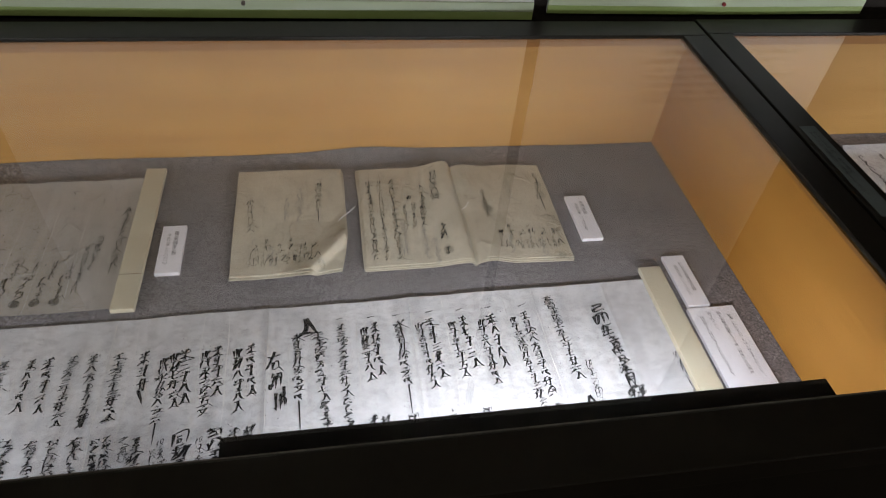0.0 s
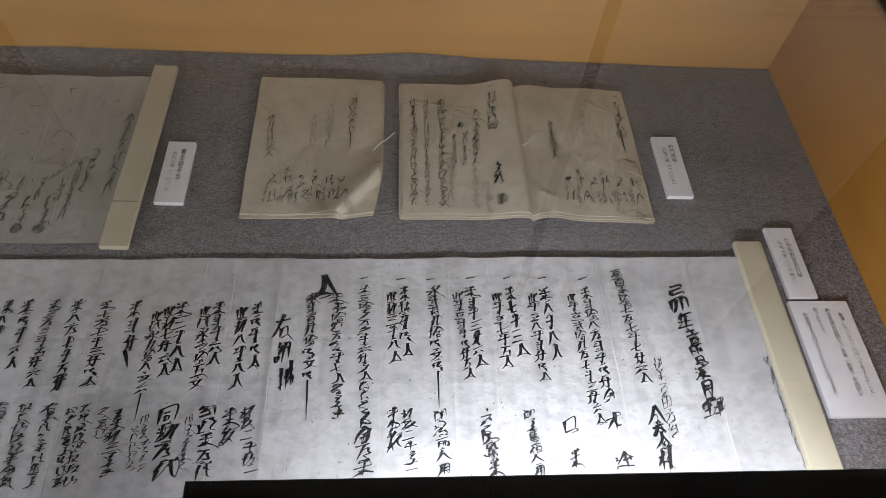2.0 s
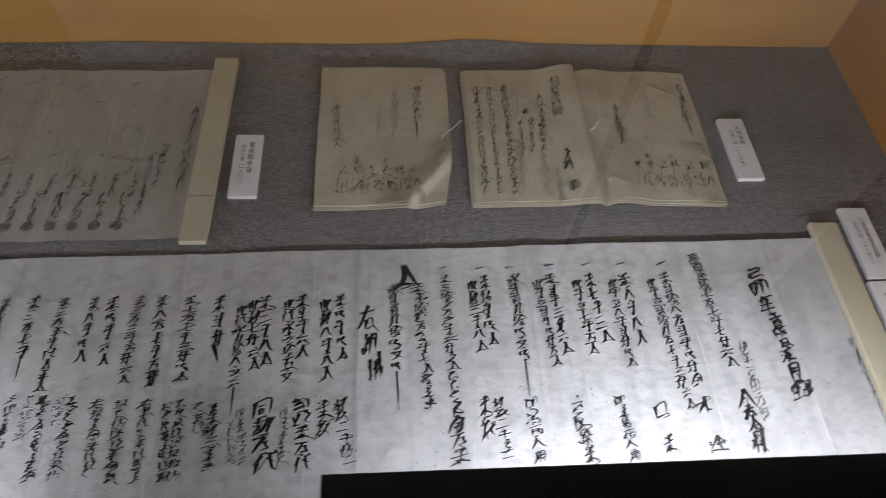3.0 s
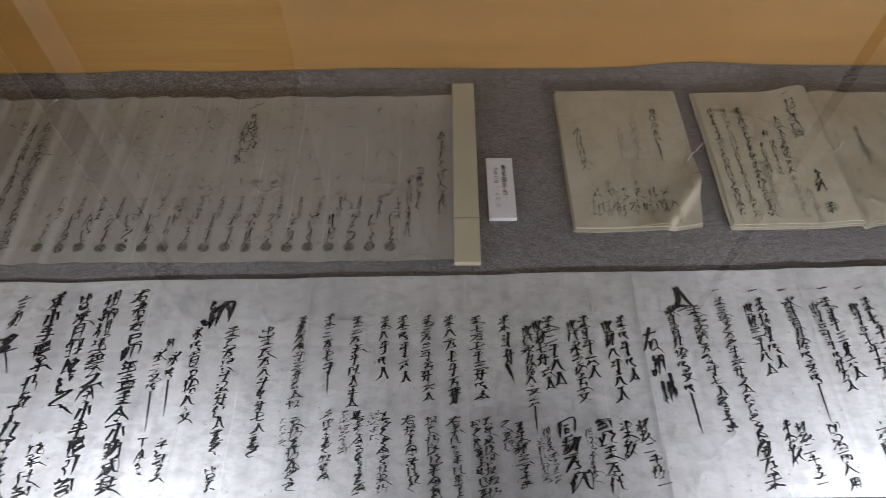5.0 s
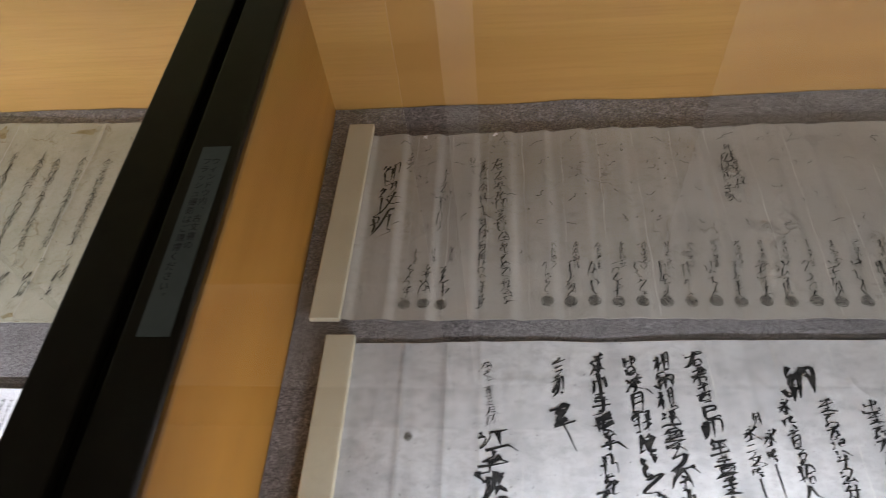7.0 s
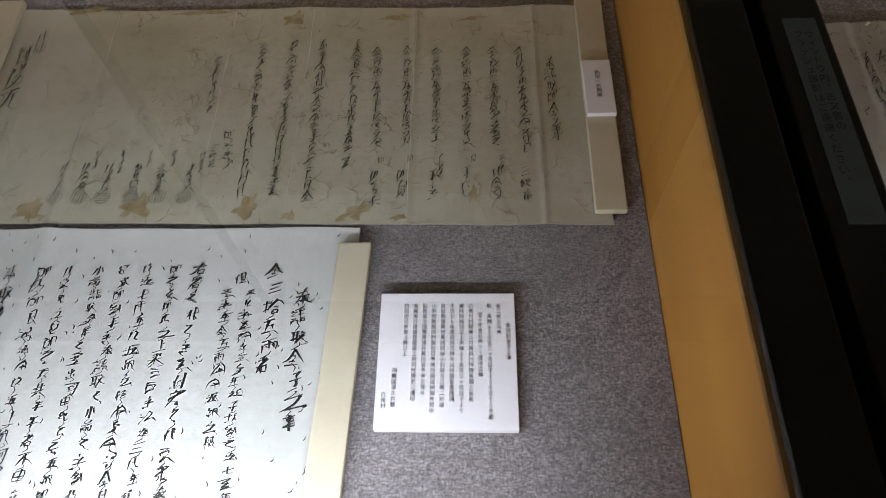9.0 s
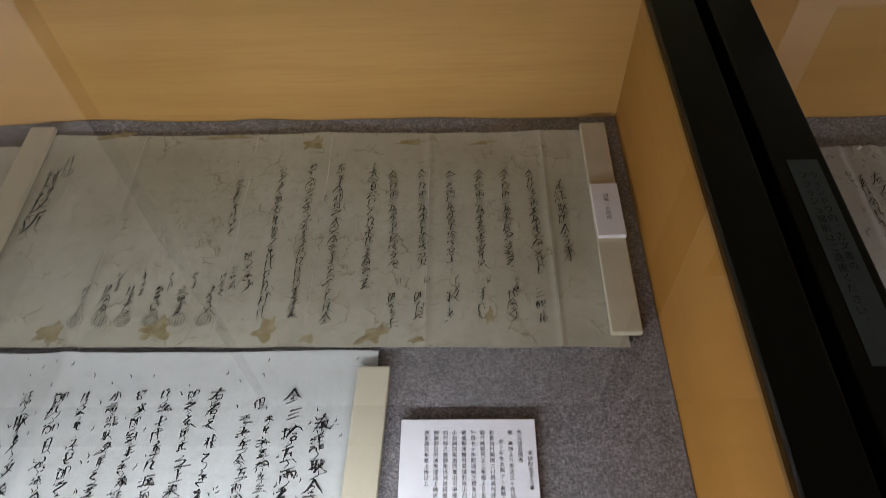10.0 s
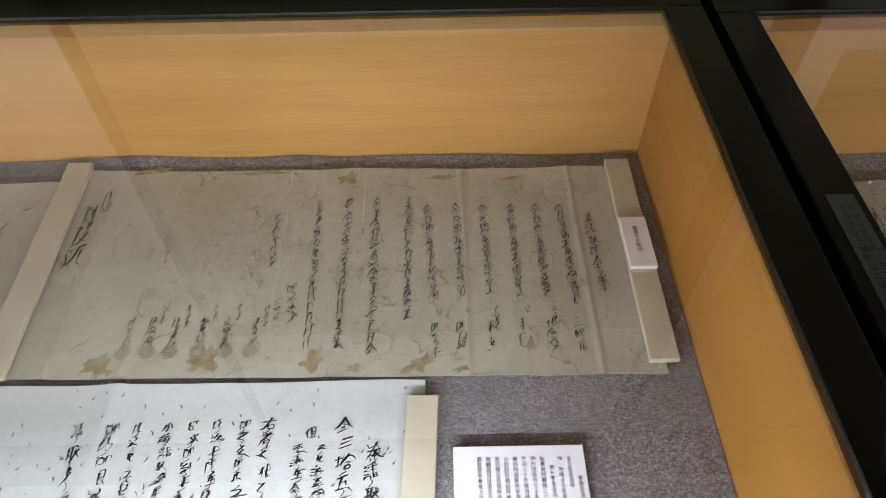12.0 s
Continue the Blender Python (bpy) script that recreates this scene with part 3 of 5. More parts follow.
def brush_known(rng, c, cx, cy, w, h, fat):
    """The strokes of a known character in a running hand."""
    codes = BRUSH[c].split()
    fat *= min(1.0, 2.6 / math.sqrt(len(codes)))
    out, last = brush_strokes(rng, codes, cx, cy, w, h, fat, 0.05, 0.55)
    if last and last[1] < cy - 0.1 * h and len(out) > 3 and rng.random() < 0.3:
        line = bend([last, (last[0] + 0.14 * w, last[1] - 0.1 * h), (last[0] + rng.choice((-0.25, 0.3)) * w, last[1] - 0.26 * h)])
        out.append((line, [fat * 0.5 * (1 - 0.8 * k / len(line)) for k in range(len(line))]))
    return out


def flush_writing():
    """Turns the queued columns into meshes lying on their papers."""
    wanted = sorted({c for q in QUEUE for c in q[7] if c not in "〇|_" and not q[9]})
    glyphs, made = {}, []
    for c in wanted:
        cu = bpy.data.curves.new("glyph", "FONT")
        cu.body, cu.resolution_u = c, 2
        made.append((c, new("glyph", cu)))
    bpy.context.view_layer.update()
    deps = bpy.context.evaluated_depsgraph_get()
    for c, ob in made:
        ev = ob.evaluated_get(deps)
        me = ev.to_mesh()
        glyphs[c] = ([(v.co.x - 0.5, v.co.y - 0.38) for v in me.vertices], [tuple(p.vertices) for p in me.polygons])
        ev.to_mesh_clear()
    for c, ob in made:
        cu = ob.data
        bpy.data.objects.remove(ob)
        bpy.data.curves.remove(cu)
    for doc, x, y, lean, length, width, weight, text, mat, hand, name in QUEUE:
        rng = random.Random(int(abs(x) * 7919 + abs(y) * 104729 * 3) + len(text))
        height = HEIGHTS[doc.name]
        lift = 0.0007 if hand else 0.0004

        def place(px, py):
            return (px, py, height(px, py) + lift)
        verts, faces = [], []
        pitch = length / len(text)
        fat = min(width, 1.05 * pitch if text != "一" else width) * (0.1, 0.18, 0.2, 0.125)[weight]
        last = None
        for k, c in enumerate(text):
            f = (k + 0.5) / len(text)
            cx, cy = x + lean * f + (rng.uniform(-0.06, 0.06) * width if hand else 0), y - length * f
            if c == "_":
                last = None
                continue
            w = width * (rng.uniform(0.85, 1.2) if weight == 0 and hand else rng.uniform(0.72, 1.08) if hand else 1.0)
            h = pitch * (rng.uniform(0.7, 0.9) if weight == 3 else rng.uniform(0.92, 1.16) if hand else 0.92)
            if weight == 3:
                swell = rng.uniform(0.7, 1.2)
                w, h, cx = w * swell, h * (0.5 + 0.5 * swell), cx + rng.uniform(-0.14, 0.14) * width
            if c == "|":
                h = pitch
                stroke(verts, faces, [(cx - lean * 0.5, cy + h / 2), (cx, cy), (cx + lean * 0.4, cy - h / 2)], [fat * 1.3 + 0.0009, fat + 0.0009, 0.0005], len(verts), place)
                continue
            if hand:
                for pts, ws in brush_sign(rng, cx, cy, w, h, fat) if c not in BRUSH else brush_known(rng, c, cx, cy, w, max(h, 0.8 * w) if c == "一" else h, fat):
                    stroke(verts, faces, pts, ws, len(verts), place)
            else:
                gv, gf = glyphs[c]
                turn = -math.pi / 2 if c in LOCKED else 0
                ca, sa, at = math.cos(turn), math.sin(turn), len(verts)
                for gx, gy in gv:
                    if c in "、。":
                        gx, gy = gx + 0.55, gy + 0.5
                    verts.append(place(cx + (gx * ca - gy * sa) * w, cy + (gx * sa + gy * ca) * h))
                faces += [tuple(i + at for i in q) for q in gf]
            if hand and last and rng.random() < 0.65:
                stroke(verts, faces, [last, ((last[0] + cx) / 2 + 0.1 * w, (last[1] + cy + 0.4 * h) / 2), (cx - 0.2 * w, cy + 0.36 * h)], [fat * 0.3, fat * 0.45, fat * 0.3], len(verts), place)
            last = (cx + rng.uniform(-0.1, 0.3) * w, cy - 0.42 * h)
        raw_part(name, verts, faces, mat, doc)


def seal(doc, x, y, size, solid=True, mat=None):
    """A round name seal stamped on a paper: a ring with heavy or thin bars in it."""
    height = HEIGHTS[doc.name]
    rng = random.Random(int(abs(x) * 5000))
    verts, faces = [], []

    def place(px, py):
        return (px, py, height(px, py) + 0.0009)
    r = size / 2
    rim = 0.16 if solid else 0.09
    for rr in (1.0,) if solid else (1.0, 0.66):
        pts = [(x + r * rr * math.cos(k * math.pi / 11), y + r * rr * math.sin(k * math.pi / 11)) for k in range(23)]
        stroke(verts, faces, pts, [r * rim * rng.uniform(0.4, 1.5) for _ in pts], len(verts), place)
    turn, n = rng.uniform(-0.3, 0.3) + rng.choice((0, math.pi / 2)), 6 if solid else 4
    for k in range(n):
        d = -0.72 + 1.44 * (k + 0.5) / n
        e = math.sqrt(max(0.05, 0.8 - d * d))
        pts = [(x + r * (d * math.cos(turn) - q * e * math.sin(turn)), y + r * (d * math.sin(turn) + q * e * math.cos(turn))) for q in (-1, -0.4, 0.3, 1)]
        stroke(verts, faces, pts, [r * (0.19 if solid else 0.1) * rng.uniform(0.5, 1.4) for _ in pts], len(verts), place)
    raw_part("seal", verts, faces, mat or INK_SEAL, doc, "round grey ink seal")


def specks(doc, x0, x1, y0, y1, count, size, mat, seed, name="ink_specks"):
    """Loose flecks of ink over a paper, too many to tell apart."""
    rng = random.Random(seed)
    height = HEIGHTS[doc.name]
    verts, faces = [], []
    for _ in range(count):
        x, y, a, s = rng.uniform(x0, x1), rng.uniform(y0, y1), rng.uniform(0.3, 1.9), size * rng.uniform(0.4, 1.5)
        p = [(x, y), (x + 0.5 * s * math.cos(a), y + 0.5 * s * math.sin(a)), (x + s * math.cos(a + 0.4), y + s * math.sin(a + 0.4))]
        stroke(verts, faces, p, [size * 0.2, size * 0.26, size * 0.08], len(verts), lambda u, v: (u, v, height(u, v) + 0.0007))
    tagged(raw_part(name, verts, faces, mat, doc), kind="stuff")


def patch(doc, x, y, w, h, mat, seed, name="stain"):
    """An irregular stain with a shape of its own."""
    rng = random.Random(seed)
    height = HEIGHTS[doc.name]
    n = 34
    rim = []
    ph = rng.uniform(0, 6)
    for k in range(n):
        a = 2 * math.pi * k / n
        q = 0.5 * (0.72 + 0.16 * math.sin(2 * a + ph) + 0.2 * math.sin(5 * a + 2 * ph) + rng.uniform(-0.1, 0.1))
        v = math.sin(a)
        rim.append((x + w * q * math.cos(a) * (1.15 - 0.55 * v) + 0.25 * w * v, y + h * q * v))
    verts = [(u, v, height(u, v) + 0.0005) for u, v in [(x, y)] + rim]
    raw_part(name, verts, [(0, 1 + k, 1 + (k + 1) % n) for k in range(n)], mat, doc)


def tracks(doc, spots, mat, seed):
    """Thin crinkled worm tracks around the given spots."""
    rng = random.Random(seed)
    height = HEIGHTS[doc.name]
    verts, faces = [], []
    for x, y, spread, count in spots:
        for _ in range(count):
            px, py, a = x + rng.uniform(-spread, spread), y + rng.uniform(-spread, spread) * 0.7, rng.uniform(0, 6.3)
            pts = []
            for _ in range(rng.randint(4, 7)):
                pts.append((px, py))
                a += rng.uniform(-1.5, 1.5)
                px, py = px + 0.0034 * math.cos(a), py + 0.0026 * math.sin(a)
            stroke(verts, faces, pts, [rng.uniform(0.0003, 0.0011) for _ in pts], len(verts), lambda u, v: (u, v, height(u, v) + 0.0005))
    tagged(raw_part("worm_tracks", verts, faces, mat, doc), kind="stuff")


def creases(doc, xs, y0, y1, wide, mat, seed, skew=0.0, end=0.0):
    """Pale painted highlights where a paper was once folded, running from its front to its back edge."""
    rng = random.Random(seed)
    height = HEIGHTS[doc.name]
    for x in xs:
        lean, ph, n = rng.uniform(-0.004, 0.004), rng.uniform(0, 6), 26
        pts = [(x + lean * (k / n - 0.5) + 0.0006 * math.sin(ph + 0.9 * k), y0 + (y1 - y0) * k / n + skew * (x - end)) for k in range(n + 1)]
        verts, faces = [], []
        stroke(verts, faces, pts, [wide * max(0.12, 0.6 + 0.7 * noise.noise((x * 31, k * 0.45, seed))) for k in range(n + 1)], 0, lambda u, v: (u, v, height(u, v) + 0.0004))
        raw_part("crease", verts, faces, mat, doc)


# ---- weights and cards ----
def paper_weight(x0, x1, y0, y1, tilt, label, z0=FELT_Z + 0.0015, thick=0.0085, joint=None):
    """A flat stick wrapped in cream paper; tilt: shift of x from its front to its back end."""
    root = thing("paper_weight", ((x0 + x1) / 2, (y0 + y1) / 2, z0), label, "paper weight", "paper weights")
    bm = box(x0, x1, y0, y1, z0, z0 + thick, 0.0016)
    for v in bm.verts:
        f = (v.co.y - y0) / (y1 - y0)
        v.co.x += tilt * (f - 0.5) + 0.0006 * noise.noise((v.co.y * 30, x0, 1))
    part("stick", bm, CREAM, root)
    if joint:
        fx = (joint - y0) / (y1 - y0)
        dx = tilt * (fx - 0.5)
        part("paper_seam", box(x0 + dx + 0.0005, x1 + dx - 0.0005, joint - 0.0006, joint + 0.0006, z0 + thick - 0.0004, z0 + thick + 0.0004), WORM, root)
    return root


def caption(x, y, w, h, turn, thick, columns, label, z0=FELT_Z + 0.0005):
    """A thick white card with printed columns (offset from its right edge, drop from its top, length, size, text)."""
    root = thing("caption_card", (x + w / 2, y - h / 2, z0), label, "caption card", "caption cards")
    HEIGHTS[root.name] = lambda u, v: z0 + thick
    part("card", box(x, x + w, y - h, y, z0, z0 + thick, 0.0007), CARD, root)
    for off, drop, length, size, text in columns:
        write(root, x + w - off, y - drop, 0, length, size, 0, text, hand=False, name="printed_line")
    root.rotation_euler.z = radians(turn)
    return root


# ---- build ----
room()
CASES = {"east": (0.637, 2.432, 0.96, 0.0, 0.036), "middle": (-1.129, 0.632, 0.953, 0.009, 0.0235), "west": (-2.915, -1.141, 0.963, 0.0, 0.028)}
SWELLS = {"east": (), "middle": ((0.05, 0.085, 0.0065), (-0.45, 0.12, 0.002), (-0.76, 0.05, 0.002)), "west": ((-1.395, 0.07, 0.005), (-1.655, 0.035, 0.004), (-1.88, 0.07, 0.005))}
for seed, (key, (a, b, back, skew, inset)) in enumerate(CASES.items()):
    display_case(a, b, back, skew, inset, 0.001 if key == "west" else -0.005)
    felt(a + 0.036, b - inset, back, skew, 3.7 * seed + 1.3, SWELLS[key])
    b += 0.014 if key == "middle" else 0.0
    case_lamp(a + 0.146, a + 0.735, LAMP_POWER * (0.68 if key == "middle" else 1.0), 0.44, 0.866 if key == "middle" else 0.52)
    case_lamp(b - 0.763, b - 0.174, LAMP_POWER * (1.0 if key == "middle" else 1.2), 0.48 if key == "middle" else 0.55, 0.866 if key == "middle" else 0.52, 0.035 if key == "middle" else 0.0)
for a, b in ((-1.141, -1.129), (0.632, 0.637)):
    gap = thing("gap_seal", ((a + b) / 2, 0.6, 0.88), "black rubber seal between two display cases", "seal strip", "gap seals")
    part("strip", box(a + 0.0005, b - 0.0005, FRONT + 0.01, BACK + 0.04, 0.0, 0.86), RUBBER, gap)


# middle case
def tax_height(x, y):
    return FELT_Z + 0.0035 + curl(y, 0.268, 0.605, 0.0035) + fold_height(x, (-0.965, -0.921, -0.887, -0.6, -0.48, -0.301, -0.105, 0.089, 0.38), 0.0011, 0.003) + 0.0013 * noise.noise((x * 13, y * 4, 2.0)) + 0.0008 * noise.noise((x * 45, y * 9, 5.0)) + 0.0005 * noise.noise((x * 70, y * 60, 9.0))


tax_scroll = paper_thing("tax_scroll", -1.037, 0.465, 0.268, 0.605, tax_height, PAPER_TAX, "long unrolled scroll of silvery paper with bold brush writing", "scroll", 0.0125, "old documents", 0.002)


def pension_height(x, y):
    f = max(0.0, min(1.0, (-0.34 - x) / 0.42))
    k = (x + 1.027) / 0.0455
    s = k % 1.0
    saw = s / 0.8 if s < 0.8 else (1 - s) / 0.2
    size = 0.0008 + 0.0044 * f * (0.8 + 0.6 * noise.noise((math.floor(k) * 3.1, 0.2, 0.7)))
    return FELT_Z + 0.003 + size * saw * (0.75 + 0.25 * (y - 0.615) / 0.28) + curl(y, 0.617, 0.897, 0.003) + 0.001 * noise.noise((x * 9, y * 6, 8.0)) + 0.0006 * noise.noise((x * 40, y * 30, 8.0))


pension_scroll = paper_thing("pension_scroll", -1.047, -0.305, 0.617, 0.895, pension_height, PAPER_OLD, "accordion-creased grey paper scroll with names and round seals", "scroll", 0.005, "old documents", 0.004)


def book_leaves(root, x0, x1, y0, y1, height, count, thick, seed):
    rng = random.Random(seed)
    for k in range(count):
        d = thick * (count - 1 - k)
        jx0, jx1, jy0, jy1 = (rng.uniform(-0.0022, 0.0022) for _ in range(4))
        slab("leaf", x0 + jx0 - 0.0011 * (count - 1 - k), x1 + jx1, y0 + jy0 - 0.0009 * (count - 1 - k), y1 + jy1, lambda x, y, d=d, k=k: height(x, y, k == count - 1) - d, thick * 0.6, PAPER_BOOK, root, 0.0028, 0.0, 0.0028, "", 0.004)


def closed_height(x, y, top=True):
    corner = 1 - ((0.01 - x) / 0.056 + (y - 0.66) / 0.072)
    ridge = (0.0085 if top else 0.0035) * math.exp(-(corner / (0.55 if corner < 0 else 0.16)) ** 2)
    drop = (0.0068 if top else 0.0028) * min(1.0, max(0.0, corner) / 0.22)
    edge = max(0.0, 1 - (y - 0.66) / 0.02)
    return FELT_Z + 0.0082 + ridge - drop + 0.0007 * edge + 0.0011 * noise.noise((x * 22, y * 17, 1.0)) + 0.0004 * noise.noise((x * 70, y * 60, 2.0))


closed_book = thing("closed_book", (-0.076, 0.78, FELT_Z), "thin string-bound paper register with one corner curled up", "book", "old documents")
HEIGHTS[closed_book.name] = closed_height
book_leaves(closed_book, -0.160, 0.009, 0.661, 0.9, closed_height, 5, 0.0014, 5)
for leaf in closed_book.children:
    # the handled corner is drawn in and rounded
    for v in leaf.data.vertices:
        worn = max(0.0, 1 - ((0.009 - v.co.x - closed_book.location.x) / 0.056 + (v.co.y + closed_book.location.y - 0.66) / 0.072))
        v.co.x -= 0.011 * worn
        v.co.y += 0.009 * worn


def open_height(x, y, top=True):
    d = x - (0.1985 + 0.006 * (0.78 - y) / 0.24)
    far = (y - 0.66) / 0.24
    if d < 0:
        rise = 0.0115 * math.exp(-((d + 0.012) / 0.03) ** 2) * (0.5 + 0.6 * far) - 0.009 * math.exp(d / 0.0028)
    else:
        rise = 0.0062 * math.exp(-((d - 0.024) / 0.028) ** 2) * (1.25 - 0.75 * far) - 0.0065 * math.exp(-d / 0.006)
    return FELT_Z + 0.0078 + rise + 0.001 * noise.noise((x * 20, y * 16, 3.0)) + 0.0004 * noise.noise((x * 70, y * 60, 2.0)) - 0.0035 * max(0, (x - 0.22) / 0.14)


open_book = thing("open_book", (0.197, 0.78, FELT_Z), "open string-bound paper register with a rippled gutter", "book", "old documents")
HEIGHTS[open_book.name] = open_height
book_leaves(open_book, 0.036, 0.359, 0.664, 0.9, open_height, 4, 0.0014, 9)


def thread(doc, points, label):
    height = HEIGHTS[doc.name]
    bm = bmesh.new()
    for a, b in zip(points, points[1:]):
        za, zb = height(*a) + 0.0012, height(*b) + 0.0012
        cylinder((*a, max(za, FELT_Z + 0.006)), (*b, max(zb, FELT_Z + 0.006)), 0.0006, 6, bm)
    part("binding_thread", bm, CARD, doc, label)


thread(closed_book, [(-0.002, 0.765), (0.006, 0.777), (0.014, 0.783), (0.026, 0.797)], "white knotted binding thread")
thread(open_book, [(0.190, 0.783), (0.199, 0.7835), (0.208, 0.786)], "white knotted binding thread")
thread(open_book, [(0.2075, 0.7865), (0.211, 0.793), (0.2135, 0.7945)], "white thread end")

paper_weight(0.449, 0.484, 0.265, 0.625, 0.0, "cream paper-wrapped stick weighing down the end of the tax scroll", FELT_Z + 0.0042)
paper_weight(-1.0515, -1.0195, 0.265, 0.593, 0.002, "cream paper-wrapped stick weighing down the scroll's far end", FELT_Z + 0.0042)
paper_weight(-0.311, -0.2795, 0.607, 0.913, 0.002, "cream paper-wrapped stick across the end of a creased scroll", FELT_Z + 0.0065, 0.008, 0.672)
paper_weight(-1.069, -1.0355, 0.611, 0.908, 0.006, "cream paper-wrapped stick across the creased scroll's start", FELT_Z + 0.0065, 0.008)

caption(-0.267, 0.777, 0.0345, 0.1, 0, 0.0065, [(0.0125, 0.012, 0.052, 7.5, "養老御手当"), (0.0225, 0.017, 0.07, 6.8, "文久二年（一八六二）")], "small white printed caption card on grey felt")
caption(0.384, 0.805, 0.0355, 0.106, 0, 0.0065, [(0.012, 0.014, 0.034, 7.2, "宗門改帳"), (0.0225, 0.02, 0.07, 6.4, "元治二年（一八六五）")], "small white printed caption card beside the open register")
caption(0.4995, 0.65, 0.0355, 0.103, 0, 0.0065, [(0.0125, 0.015, 0.06, 6.8, "巳卯年貢皆済目録"), (0.0225, 0.02, 0.068, 6.2, "弘化三年（一八四六）")], "small white printed caption card above a larger one")
caption(0.4955, 0.5425, 0.0725, 0.1425, 0, 0.0065,
        [(0.0145, 0.016, 0.112, 6.4, "皆済（かいさい）とは「みなすんだこと」、"), (0.029, 0.010, 0.11, 6.4, "即ち完納の証明で、年貢（税金）の内訳が"),
         (0.0435, 0.010, 0.036, 6.4, "記されている。"), (0.058, 0.016, 0.108, 6.4, "代官所より村に当てられたものである。")], "white printed explanation card on grey felt")


# west case
def grant_height(x, y):
    wave = 0.5 + 0.5 * math.sin(x * 19.0 + 0.6 + 0.8 * math.sin(x * 5))
    top = max(0.0, (y - 0.82) / 0.13)
    return FELT_Z + 0.0032 + 0.004 * wave * top * top + curl(y, 0.607, 0.937, 0.0025) + fold_height(x, (-1.429, -1.813, -1.896), 0.0013, 0.0035) + fold_height(x, (-1.283,), 0.0018, 0.0025) + 0.0009 * noise.noise((x * 16, y * 14, 4.0)) + 0.0005 * noise.noise((x * 60, y * 60, 1.0))


grant_scroll = paper_thing("grant_scroll", -1.96, -1.213, 0.607, 0.929, grant_height, PAPER_GRANT, "stained and worm-eaten yellowish scroll with brush writing and seals", "scroll", -0.01, "old documents", 0.003)


def receipt_height(x, y):
    return FELT_Z + 0.003 + curl(y, 0.28, 0.604, 0.003) + fold_height(x, (-1.81,), 0.003, 0.012) + 0.0006 * noise.noise((x * 10, y * 8, 6.0))


receipt_sheet = paper_thing("receipt_sheet", -2.56, -1.477, 0.28, 0.6045, receipt_height, PAPER_WHITE, "white unrolled receipt scroll with fleck-strewn brush writing", "scroll", 0.0, "old documents", 0.0015)


def next_height(x, y):
    return FELT_Z + 0.003 + curl(y, 0.6, 0.917, 0.003) + 0.001 * noise.noise((x * 12, y * 8, 9.0))


next_scroll = paper_thing("next_scroll", -2.7, -1.975, 0.6, 0.917, next_height, PAPER_GRANT, "tan unrolled scroll running under a neighbouring stick", "scroll", 0.0, "old documents", 0.003)

paper_weight(-1.231, -1.198, 0.62, 0.938, 0.003, "cream paper-wrapped stick at the stained scroll's end", FELT_Z + 0.0045, 0.008)
paper_weight(-1.9715, -1.9375, 0.61, 0.947, -0.011, "cream paper-wrapped stick across two neighbouring scrolls", FELT_Z + 0.0075, 0.008)
paper_weight(-1.502, -1.469, 0.283, 0.5835, 0.012, "cream paper-wrapped stick at the white scroll's end", FELT_Z + 0.0042, 0.0085)

PLATE = ["奉請取金子之事", "金三拾五両者", "但_来酉より亥迄三ヶ年延子より午迄七ヶ年賦", "壱ヶ年金五両ツヽ返納之積", "右者当村類焼ニ付機具代拝借奉願上候処", "御吟味御伺之上来酉より亥迄三ヶ年延子より",
         "午迄七ヶ年賦返納之積を以拝借金書面通", "被成御渡難有奉請取候小前銘々正路ニ割渡", "小前請取帳追而差出可申候勿論返納御年限中", "如何様之儀御座候共其段者不申立年々", "御觸御日限通急度返上納可仕候依之連印", "請取證文奉差上候以上", "相模国津久井縣", "日連村"]
DROP = [0.034, 0.012, 0.012, 0.022, 0.012, 0.012, 0.012, 0.012, 0.012, 0.012, 0.012, 0.012, 0.083, 0.108]
caption(-1.449, 0.5265, 0.129, 0.132, 0, 0.0105, [(0.0069 + 0.0088 * k, 0.905 * DROP[k], 0.00535 * len(text), 5.1, text) for k, text in enumerate(PLATE)], "square white printed transcription card on grey felt")
caption(-1.231, 0.8235, 0.0325, 0.08, 0, 0.006, [(0.0165, 0.016, 0.041, 6.8, "宿場への助成")], "small white printed card lying on a paper-wrapped stick", FELT_Z + 0.0126)


# east case
def east_height(x, y):
    return FELT_Z + 0.003 + curl(y, 0.58, 0.915, 0.009) + 0.001 * noise.noise((x * 12, y * 8, 3.5))


east_scroll = paper_thing("east_scroll", 0.988, 2.2, 0.58, 0.915, east_height, PAPER_TAX, "unrolled pale scroll with a lifted back edge", "scroll", 0.0, "old documents", 0.003)
for k in range(14):
    write(east_scroll, 1.015 + k * 0.045, 0.893, 0, 0.24, 13, 1, "〇〇〇〇〇〇〇〇〇〇〇〇")
for k in range(8):
    write(next_scroll, -2.03 - k * 0.06, 0.88 if k else 0.845, 0, 0.2, 15, 0, "〇〇〇〇〇〇〇〇")
write(next_scroll, -2.01, 0.872, 0, 0.006, 11, 1, "一")

# ---- brush writing ----
write(tax_scroll, 0.362, 0.571, 0.008, 0.169, 26, 2, "己卯年貢皆済目録")
write(tax_scroll, 0.446, 0.473, 0.005, 0.122, 10, 0, "〇〇〇〇〇〇〇〇")
write(tax_scroll, 0.293, 0.588, 0.008, 0.147, 18, 1, "高百〇拾七石七斗七升六合")
write(tax_scroll, 0.319, 0.472, 0.000, 0.089, 13, 0, "伊豆国田方郡")
write(tax_scroll, 0.305, 0.416, -0.002, 0.067, 22, 1, "金谷村")
